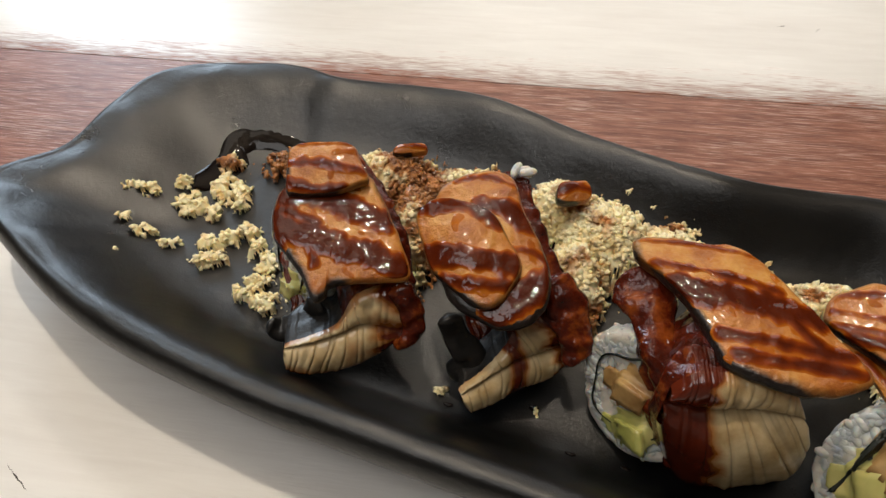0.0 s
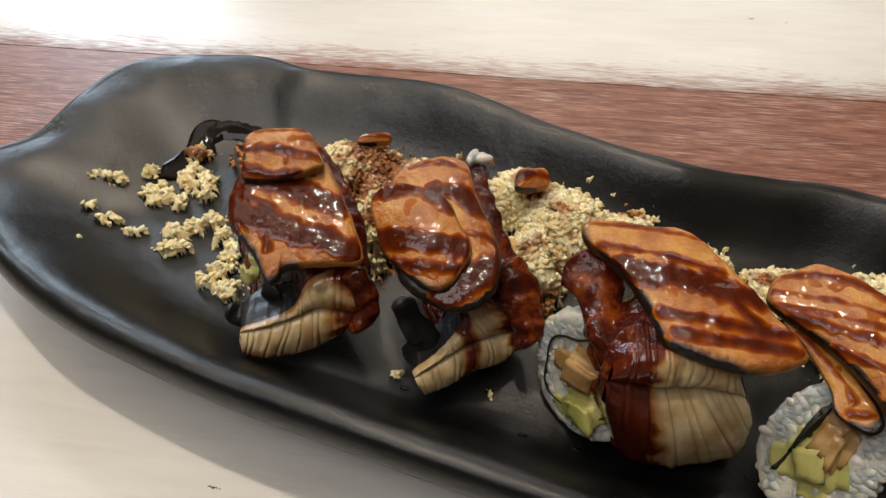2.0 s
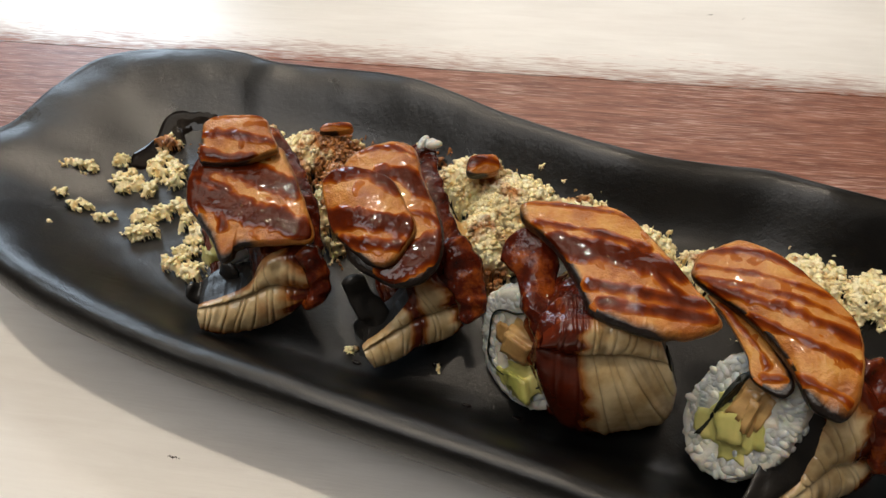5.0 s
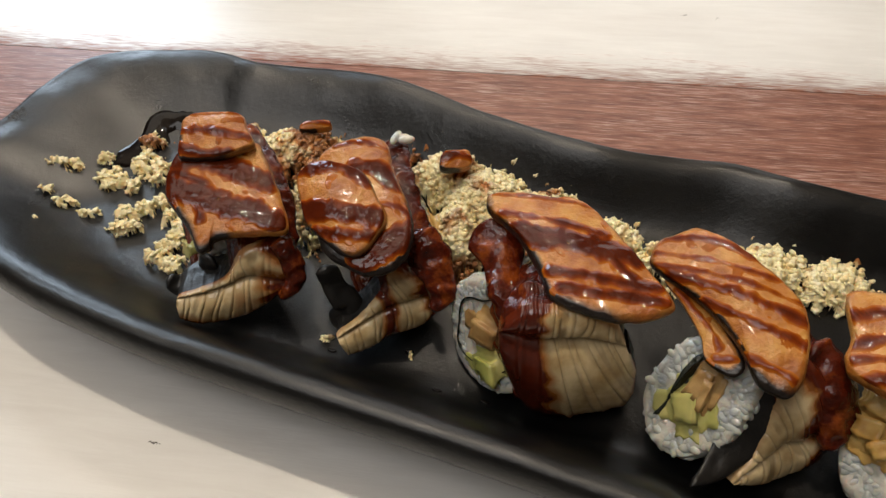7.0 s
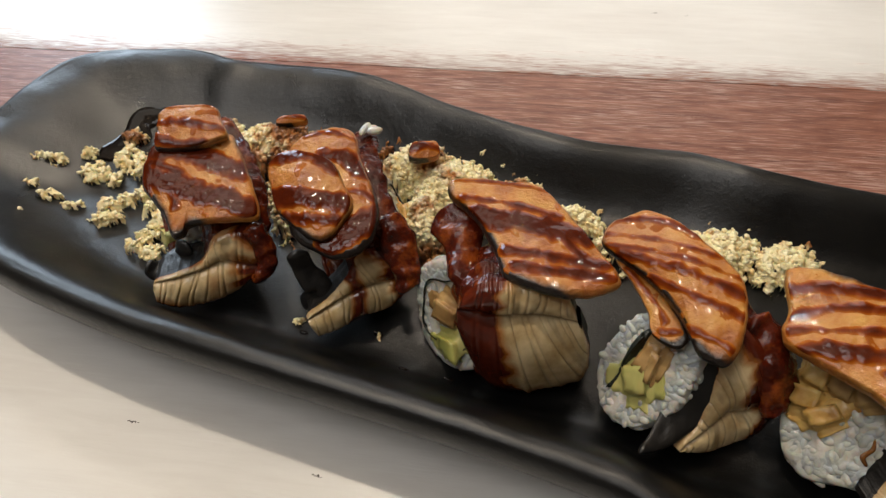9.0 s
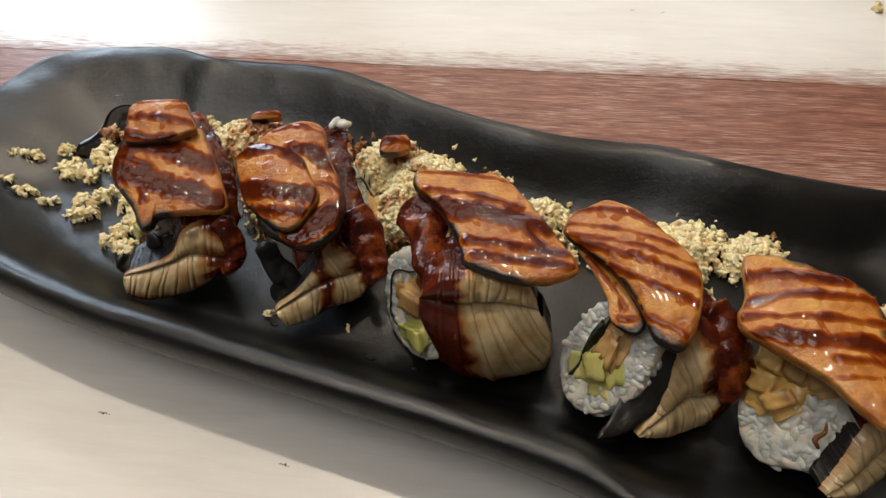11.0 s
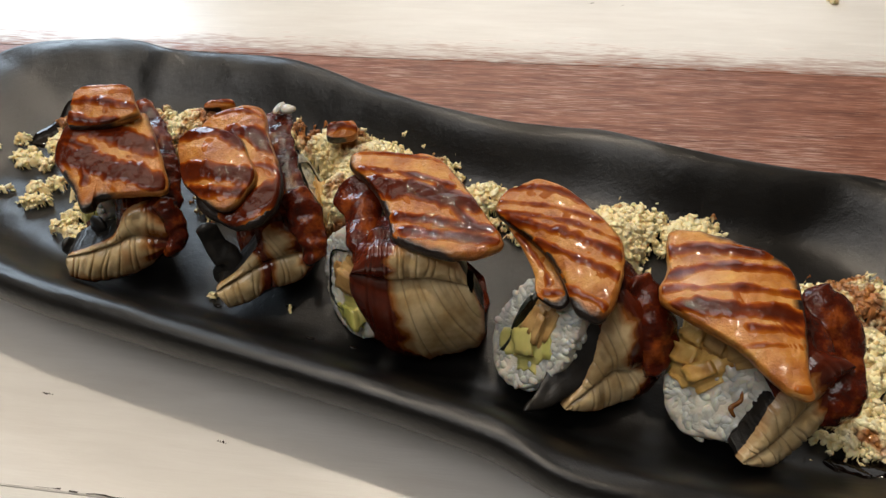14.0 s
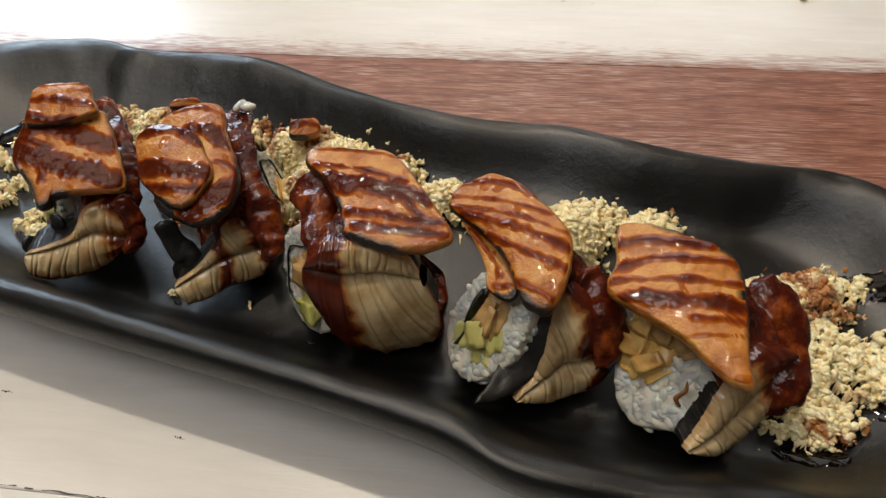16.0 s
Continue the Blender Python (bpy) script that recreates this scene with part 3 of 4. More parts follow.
def make_roll(parent, centre, axis, radius, flat, depth, seed, fillings, nori_r=0.62, side_up=(0, 0, 1), ring=True):
    """A slice of an inside-out roll; axis points out of the cut face that shows."""
    rng = random.Random(seed)
    axis = np.array(axis, float)
    axis /= np.linalg.norm(axis)
    e1 = np.cross(np.array(side_up, float), axis)
    e1 /= np.linalg.norm(e1)
    e2 = np.cross(axis, e1)
    c = np.array(centre, float)

    def at(a, r, d):
        r *= 1 + 0.09 * noise.noise(Vector((math.cos(a) * 1.7 + seed, math.sin(a) * 1.7, d * 60)))
        return c + e1 * math.cos(a) * r * radius * flat + e2 * math.sin(a) * r * radius - axis * d

    face = [(0.97 * k / 18, 0.0012) for k in range(18)] + [(0.935, 0.0014), (0.955, 0.0022), (0.965, 0.0036)]
    rows = face + [(0.97, 0.0036 + (depth - 0.0072) * k / 10) for k in range(1, 11)] + [(0.96, depth - 0.002), (0.93, depth - 0.0004), (0.0, depth)]
    rows = sorted(face[:17]) + rows[18:]
    verts = []
    for r, d in rows:
        for k in range(96):
            a = 2 * math.pi * k / 96
            p = at(a, r, d)
            out = axis if d < 0.003 else e1 * math.cos(a) + e2 * math.sin(a)
            lump = 1 - 2.6 * abs(wob(p, 230, seed)) + 0.5 * wob(p, 520, seed)
            verts.append(p + out * 0.0007 * lump)
    core = part("rice_core", mesh_of("rice_core", verts, grid_faces(len(rows), 96, True), RICE), parent)
    places = []
    for _ in range(330):
        a, r = rng.uniform(0, 6.283), math.sqrt(rng.uniform(nori_r ** 2 + 0.04, 0.70))
        places.append((at(a, r, rng.uniform(0.0014, 0.0021)), axis))
    for _ in range(55):
        a, r = rng.uniform(0, 6.283), math.sqrt(rng.uniform(0, (nori_r - 0.08) ** 2))
        places.append((at(a, r, rng.uniform(0.0012, 0.0022)), axis))
    for _ in range(520):
        a = rng.uniform(0, 6.283)
        places.append((at(a, rng.uniform(0.935, 0.955), rng.uniform(0.0042, depth - 0.002)), e1 * math.cos(a) + e2 * math.sin(a)))
    for _ in range(120):
        a, r = rng.uniform(0, 6.283), math.sqrt(rng.uniform(0.0, 0.95))
        places.append((at(a, r, depth), -axis))
    grains = part("rice", blob_cloud(places, RICE, "rice", rng, 0.00140, 2.0), parent)
    tagged(grains, "packed cooked white rice grains", kind="stuff")
    # the seaweed wound inside
    nv = []
    for d in (-0.0002, 0.002):
        for ring_r in (nori_r + 0.013, nori_r - 0.013):
            for k in range(60):
                a = 2 * math.pi * k / 60
                w = 1 + 0.10 * math.sin(2 * a + seed) + 0.05 * math.sin(5 * a)
                nv.append(at(a, ring_r * w, d))
    if not ring:
        nv = []
    nf = grid_faces(2, 60, True) + [tuple(i + 120 for i in f) for f in grid_faces(2, 60, True, True)]
    nf += [(k, (k + 1) % 60, 120 + (k + 1) % 60, 120 + k) for k in range(60)]
    if ring:
        part("seaweed", mesh_of("seaweed", nv, nf, NORI), parent, "thin dark seaweed ring")
    for name, material, x, y, wx, wy, turn, label in fillings:
        bm = bmesh.new()
        bmesh.ops.create_cube(bm, size=1)
        bmesh.ops.bevel(bm, geom=bm.edges[:], offset=0.28, segments=3, affect="EDGES")
        bmesh.ops.subdivide_edges(bm, edges=bm.edges[:], cuts=4, use_grid_fill=True)
        ca, sa = math.cos(turn), math.sin(turn)
        for v in bm.verts:
            lx, ly, lz = v.co
            lx, ly = lx * wx * 2.1, ly * wy * 2.1
            px_, py_ = x + lx * ca - ly * sa, y + lx * sa + ly * ca
            k = 1 + 0.26 * noise.noise(Vector((v.co.x * 2 + seed, v.co.y * 2 + x * 9, v.co.z * 2))) + 0.10 * noise.noise(Vector((v.co.x * 9, v.co.y * 9 + seed, v.co.z * 9)))
            p = c + e1 * px_ * radius * k + e2 * py_ * radius * k - axis * (0.0026 - lz * 0.011 * k)
            v.co = Vector(p)
        bmesh.ops.recalc_face_normals(bm, faces=bm.faces)
        me = bpy.data.meshes.new(name)
        bm.to_mesh(me)
        bm.free()
        me.materials.append(material)
        me.polygons.foreach_set("use_smooth", [True] * len(me.polygons))
        part(name, me, parent, label)
    return core


def sushi(label):
    return tagged(new("sushi_piece"), label, "sushi", "row of sushi pieces on the plate")


# first piece
one = sushi("sushi piece with grilled eel, two seared slices and runny sauce")
make_roll(one, (-0.026, 0.172, 0.036), (-0.72, -0.45, 0.25), 0.018, 0.95, 0.022, 11, [("avocado_wedge", AVOCADO, 0.2, -0.5, 0.5, 0.3, 0.4, "pale green avocado")])
skin_flap(one, [(-0.0324, 0.1526, 0.0280), (-0.0277, 0.1527, 0.0250), (-0.0194, 0.1524, 0.0300), (-0.0145, 0.1533, 0.0380)], [0.002, 0.004, 0.004, 0.003], 0.0012, "dark glossy curl of eel skin")
skin_flap(one, [(-0.0083, 0.2041, 0.0520), (-0.0018, 0.1879, 0.0490), (0.0051, 0.1677, 0.0450), (0.0104, 0.1526, 0.0380)], [0.005, 0.0075, 0.0080, 0.006], 0.0030, "sticky dark red-brown fold of glazed eel", GLAZE, "glazed_fold")
make_eel(one, (-0.026, 0.136, 0.026), (0.157, -0.893, 0.423), [(2, 9), (9.6, 10.5), (18.2, 14), (25.3, 23.1), (40.5, 25.8)],
         [(1.8, 8.2), (10.2, 8.9), (19, 11), (25.9, 13), (38.9, 9.2)], [(-0.1, 0.4), (6.1, -2.9), (14.6, -3.2), (24.5, -1.1), (37.3, 6.4)], (-0.016, 0.050, 0.013), 1.7, 0.80, 0.34)
make_slice(one, (-0.0055, 0.162, 0.0558), (0.038, -0.255, 0.966),
           [(-20.8, 11.8), (-20.6, 2.3), (-16.3, -4.1), (-11.3, -11.1), (-7.8, -18.4), (-4.7, -17.7), (-3.1, -14.4), (4.1, -13.4), (12.3, -13.3), (19.5, -11.5), (16.9, -0.3), (12.1, 12.4), (6.6, 22.1), (-6.1, 20.7), (-17.5, 18.7)],
           [([(-19, 15.5), (-5.3, 13.1), (11.6, 6.4)], 3.61), ([(-19.1, 4.9), (-5.5, -1.7), (6, -4.9), (19.5, -10.2)], 3.74), ([(-11.8, 4.2), (-7.6, -7.4)], 1.85), ([(-21, 9.1), (-17.6, -1.2)], 1.68), ([(0, 8), (14, 2)], 1.2), ([(-18, 10), (-8, 5)], 1.8)], 0.0036, 0.0016, 2.1)
make_slice(one, (-0.0055, 0.162, 0.0592), (0.038, -0.301, 0.953),
           [(-17, 20.3), (-16.7, 27.7), (-13.5, 30.2), (-5.8, 30.9), (2.6, 29.4), (5.1, 24.1), (7.7, 17.7), (5.2, 15.5), (-4, 12.7), (-13.4, 12.7), (-16.6, 14.1)],
           [([(-16.2, 23.2), (-4.9, 21.9), (6.5, 19.2)], 1.6), ([(-16.9, 16.4), (-7.9, 13.8), (-0.3, 13.5)], 1.89), ([(-15.4, 29.8), (2.2, 29.1)], 0.54)], 0.0035, 0.0016, 6.4)
skin_flap(one, [(0.0111, 0.1526, 0.0470), (0.0131, 0.1485, 0.0400), (0.0124, 0.1444, 0.0330), (0.0081, 0.1417, 0.0280)], [0.004, 0.0045, 0.0040, 0.002], 0.0034, "sticky dark red-brown edge of glazed eel", GLAZE, "glazed_edge")

# second piece
two = sushi("sushi piece with grilled eel and two overlapping seared slices")
make_roll(two, (0.0585, 0.1750, 0.0280), (0.80, 0.10, 0.30), 0.0150, 0.95, 0.026, 12, [("yellow_strip", YELLOW, -0.1, -0.35, 0.75, 0.25, 0.2, "yellow filling strip")])
skin_flap(two, [(0.0246, 0.1452, 0.0400), (0.0270, 0.1417, 0.0320), (0.0308, 0.1387, 0.0260), (0.0251, 0.1366, 0.0180)], [0.003, 0.004, 0.005, 0.004], 0.0016, "dark glossy eel skin hanging down")
skin_flap(two, [(0.0454, 0.1954, 0.0490), (0.0460, 0.1817, 0.0475), (0.0508, 0.1631, 0.0440), (0.0579, 0.1465, 0.0385), (0.0612, 0.1391, 0.0340)], [0.0070, 0.0080, 0.0065, 0.0065, 0.003], 0.0022, "sticky dark red-brown fold of glazed eel", GLAZE, "glazed_fold")
make_eel(two, (0.029, 0.125, 0.017), (0.31, -0.852, 0.423), [(-1.9, 8.6), (6.6, 13.2), (13.5, 19.8), (19.1, 27.4), (33, 28.6)],
         [(-1.7, 7.3), (7.2, 11.1), (16.9, 14.8), (25.4, 15.7), (35.6, 17.1)], [(-0, -1), (8, 0.1), (16.8, 3.1), (27.2, 4.8), (35.2, 10.7)], (-0.014, 0.044, 0.013), 4.1, 0.74, 0.10, (0.50, 0.11))
make_slice(two, (0.0368, 0.1582, 0.0535), (-0.13, -0.287, 0.949),
           [(-15.3, 18.3), (-10.5, 23.9), (-4.4, 25.8), (1.8, 26.3), (8.9, 22.4), (11.3, 11.1), (15.1, 0.7), (17.1, -9.1), (15.7, -17.1), (10.8, -22.9), (3.4, -24.2), (-4.1, -20.8), (-12, -13.8), (-16.3, 3.8)],
           [([(-8.4, 23.1), (0.8, 23.4), (10.9, 18.8)], 0.92), ([(-1, 12.8), (6.9, 11.2), (13.2, 5.9)], 2.96), ([(7, -1.9), (12.8, -2.7), (18, -7.6)], 1.14), ([(1.5, -19.4), (10.8, -14.5), (17.4, -12.2)], 4.23)], 0.0036, 0.0022, 3.3, (0.2, -0.9))
make_slice(two, (0.0358, 0.1582, 0.0575), (-0.13, -0.287, 0.949),
           [(-19.9, 9.8), (-17.7, 13.5), (-13.4, 15.6), (-5.3, 13.8), (2.7, 8.8), (6.6, 0.6), (9.7, -8.2), (6.4, -15.3), (1.3, -20.3), (-4.3, -19.2), (-10.1, -13.9), (-15.8, -7.6), (-18.2, 0.8)],
           [([(-17.2, 12.5), (-5.2, 11.3), (5.6, 5.3)], 2.39), ([(-17.1, -3.6), (-4.7, -5.7), (9, -8.3)], 3.27), ([(-12.1, -11), (-2.6, -13.8), (4.9, -14.7)], 1.88)], 0.0032, 0.0020, 1.4, (-0.2, -0.5))
skin_flap(two, [(0.0542, 0.1540, 0.0450), (0.0598, 0.1461, 0.0390), (0.0620, 0.1393, 0.0320), (0.0588, 0.1345, 0.0260)], [0.006, 0.0065, 0.0050, 0.0025], 0.0034, "sticky dark red-brown edge of glazed eel", GLAZE, "glazed_edge")

# third piece
three = sushi("sushi piece with broad grilled eel and one seared slice")
make_roll(three, (0.0752, 0.1213, 0.0305), (-0.78, -0.52, 0.36), 0.0205, 0.95, 0.0105, 13,
          [("avocado_wedge", AVOCADO, 0.25, -0.45, 0.5, 0.3, 0.6, "pale green avocado"), ("tan_strip", CREAM, 0.0, 0.05, 0.5, 0.35, 0.2, "tan filling strip")], 0.66)
skin_flap(three, [(0.0773, 0.1511, 0.0500), (0.0791, 0.1442, 0.0485), (0.0809, 0.1341, 0.0465), (0.0818, 0.1226, 0.0440), (0.0812, 0.1132, 0.0370)], [0.005, 0.0085, 0.0065, 0.0045, 0.003], 0.0036, "sticky dark red-brown fold of glazed eel", GLAZE, "glazed_fold")
make_eel(three, (0.0995, 0.1045, 0.0265), (-0.048, -0.968, 0.245), [(13, 22), (5, 27.5), (-4, 30), (-11.4, 30.5), (-18.3, 29)],
         [(14, 16), (4, 19), (-4.6, 19.3), (-11.3, 19.5), (-21.9, 22.4)], [(18.5, 9), (18, -8), (6, -14.2), (-10.2, -13), (-21.8, 5)], (0.008, 0.030, -0.006), 7.7, 0.60, 0.12)
make_slice(three, (0.0998, 0.134, 0.0585), (-0.06, -0.02, 0.998),
           [(-21.9, 21.9), (-17.6, 23.2), (-9.4, 21.8), (-1.4, 19.1), (5.1, 17.2), (10.9, 10.3), (15.9, -1.4), (20.5, -12.6), (24.3, -23.4), (21.6, -27.1), (12.7, -28.1), (5.2, -26.7), (-2.2, -22.9), (-7.6, -19.4), (-8.7, -16), (-9.8, -9), (-13.3, 1.6), (-17.9, 10.2), (-22.2, 16.2)],
           [([(-20.5, 21.2), (-6, 18.2), (8.5, 12.1)], 0.93), ([(-18.8, 12.8), (-3.6, 7.3), (11, 0.2)], 1.35), ([(-14.8, 4.2), (-2.8, -0.4), (8.6, -4.6), (17.6, -8.4)], 3.51), ([(-7.3, -10.6), (6.9, -15.3), (21.4, -19.9)], 1.84), ([(-4.7, -16.5), (9.2, -20.9), (22.7, -24.9)], 1.81), ([(6.8, 0.3), (14.9, -16.2)], 1.74)], 0.0036, 0.0016, 4.4)
skin_flap(three, [(0.0833, 0.1329, 0.0460), (0.0813, 0.1253, 0.0390), (0.0815, 0.1182, 0.0320), (0.0840, 0.1120, 0.0250), (0.0877, 0.1056, 0.0190)], [0.005, 0.0048, 0.0044, 0.0040, 0.0025], 0.0034, "sticky dark red-brown edge of glazed eel", GLAZE, "glazed_edge")

# fourth piece
four = sushi("sushi piece showing rice, avocado and tan filling under eel")
make_roll(four, (0.1325, 0.0965, 0.0325), (-0.60, -0.35, 0.62), 0.0205, 0.72, 0.026, 14,
          [("avocado_wedge", AVOCADO, 0.02, -0.22, 0.40, 0.46, 0.7, "pale green avocado"), ("tan_strip", CREAM, -0.05, 0.18, 0.26, 0.50, 0.15, "tan filling strip"), ("tan_strip", CREAM, 0.10, 0.10, 0.14, 0.48, 0.3, "tan filling strip"), ("seaweed_strip", NORI, -0.26, 0.10, 0.06, 0.60, 0.1, "dark strip of seaweed")], 0.55, ring=False)
skin_flap(four, [(0.1269, 0.0738, 0.0240), (0.1339, 0.0782, 0.0240), (0.1423, 0.0848, 0.0280), (0.1487, 0.0902, 0.0350), (0.1532, 0.0947, 0.0410)], [0.0008, 0.0035, 0.0065, 0.008, 0.006], 0.0013, "dark glossy strip of eel skin")
make_eel(four, (0.1373, 0.0766, 0.0244), (0.31, -0.852, 0.423), [(1.9, -2.8), (9.6, 5), (14.7, 16.1), (18.8, 28), (27.1, 31.5)],
         [(2.4, -3.7), (12.6, 1.6), (19.2, 4.8), (26.5, 3.6), (39.5, 9.5)], [(3.3, -4.8), (12.5, -8.5), (21.4, -8.4), (31.7, -7), (39.9, 2.6)], (-0.010, 0.028, 0.012), 2.9, 0.66, 0.15)
make_slice(four, (0.1360, 0.1088, 0.0475), (-0.30, -0.20, 0.93), [(-8.7, 17.2), (-5.6, 9.4), (-2.7, -1.3), (-3, -8.3), (0.5, -12.7), (4, -14.3), (6.9, -10.1), (3.4, 1.1), (-2.6, 12)],
           [([(-6, 13), (0.1, 0.8), (1.5, -6)], 0.8), ([(0, -9), (5, -10)], 0.9)], 0.002, 0.0006, 9.3, (0.2, -0.9), "browned ragged edge of eel")
make_slice(four, (0.1414, 0.1142, 0.0546), (-0.275, -0.145, 0.95),
           [(-17.7, 17.6), (-14.6, 22.4), (-8.8, 23.9), (-2.7, 24.2), (3.8, 19.4), (9.9, 10.9), (15.3, 1.4), (17.8, -6.2), (16.2, -15), (12.2, -24.3), (7.4, -29.3), (3.3, -27.7), (0.5, -24.2), (-1, -15.1), (-4.8, -4.5), (-10.8, 5), (-17.3, 13.5)],
           [([(-13.4, 22.5), (-1.3, 19), (10.5, 9.9)], 1.28), ([(-16.4, 18.1), (-2.7, 12.3), (13.3, 2.3)], 0.81), ([(-17.1, 14.1), (-0.8, 6.3), (17.2, -5.5)], 0.8), ([(-13.3, 9.6), (1.1, 0.4), (17.2, -10.9)], 1.59), ([(-6.3, -0.4), (3.5, -8.9), (14.8, -17.8)], 1.21), ([(-1, -18.2), (6, -22.9), (11, -28.2)], 1.09)], 0.0036, 0.0018, 0.6)
skin_flap(four, [(0.1614, 0.1030, 0.0470), (0.1659, 0.0971, 0.0430), (0.1687, 0.0913, 0.0370), (0.1685, 0.0861, 0.0310), (0.1645, 0.0813, 0.0260)], [0.005, 0.0062, 0.0062, 0.0050, 0.003], 0.0034, "sticky dark red-brown edge of glazed eel", GLAZE, "glazed_edge")

# fifth piece
five = sushi("sushi piece showing rice and yellow filling under a large seared slice")
make_roll(five, (0.1830, 0.0752, 0.0340), (-0.60, -0.35, 0.62), 0.0210, 0.80, 0.026, 15,
          [("yellow_strip", YELLOW, -0.52, -0.08, 0.34, 0.30, 0.5, "yellow filling strip"), ("yellow_strip", YELLOW, -0.22, -0.10, 0.24, 0.38, -0.4, "bright yellow filling strip"), ("yellow_strip", YELLOW, -0.58, 0.22, 0.30, 0.26, 0.2, "yellow filling strip"), ("tan_strip", CREAM, -0.32, 0.34, 0.30, 0.26, 0.2, "browned filling strip"), ("tan_strip", CREAM, -0.5, 0.6, 0.36, 0.28, 0.6, "browned filling strip"), ("tan_strip", CREAM, 0.0, 0.5, 0.4, 0.25, 0.9, "browned filling strip")], 0.55, ring=False)
skin_flap(five, [(0.1847, 0.0607, 0.0220), (0.1913, 0.0648, 0.0260), (0.1968, 0.0687, 0.0330), (0.2007, 0.0711, 0.0410)], [0.0008, 0.0040, 0.0070, 0.006], 0.0013, "dark glossy strip of eel skin")
skin_flap(five, [(0.1824, 0.0620, 0.0345), (0.1814, 0.0638, 0.0365), (0.1842, 0.0653, 0.0375), (0.1849, 0.0672, 0.0395)], [0.0005, 0.0008, 0.0007, 0.0004], 0.0006, "brown run of sauce on the rice", RUN, "sauce_run")
make_eel(five, (0.183, 0.053, 0.027), (0.31, -0.852, 0.423), [(-0.3, 0.7), (4.2, 5), (10, 14.2), (17, 21.4), (25.4, 29.7)],
         [(0.2, -0.4), (7, 1.5), (12.4, 4.7), (19.5, 10), (35.6, 20.1)], [(1.1, -1.6), (10.6, -5.8), (18.6, -3.3), (26.5, 2.3), (34.9, 12.3)], (-0.008, 0.026, 0.008), 5.2, 0.74, 0.05)
make_slice(five, (0.1855, 0.0897, 0.0532), (-0.197, -0.064, 0.978),
           [(-10.2, 25.5), (-1.6, 24), (6.8, 18), (14.5, 11.8), (18, 5.6), (18.3, -1.6), (15.8, -12.2), (11.7, -25.1), (10.2, -32.5), (6.3, -32.1), (2.5, -26.6), (-2, -17.7), (-6.4, -12.3), (-13.5, -4.1), (-18.2, 1.4), (-17.7, 6.3), (-14.2, 12)],
           [([(-11.1, 18.1), (-0.4, 15.9), (11.8, 10.8)], 1.94), ([(-15.4, 9.4), (-0.7, 8.8), (17.4, 3.7)], 1.46), ([(-16.4, 5.1), (0.3, 0.9), (17.9, -4.2)], 1.1), ([(-14.3, -1.2), (1.3, -6.4), (15.7, -11.5)], 2.33), ([(1.2, -11.8), (14.4, -15.5)], 1.15), ([(-1.7, -16.7), (12.7, -19.6)], 0.4)], 0.0036, 0.0018, 8.1, (0.9, 0.3))
skin_flap(five, [(0.2097, 0.0934, 0.0480), (0.2134, 0.0854, 0.0460), (0.2158, 0.0757, 0.0400), (0.2134, 0.0674, 0.0330), (0.2078, 0.0614, 0.0270)], [0.005, 0.0070, 0.0070, 0.0056, 0.003], 0.0034, "sticky dark red-brown edge of glazed eel", GLAZE, "glazed_edge")


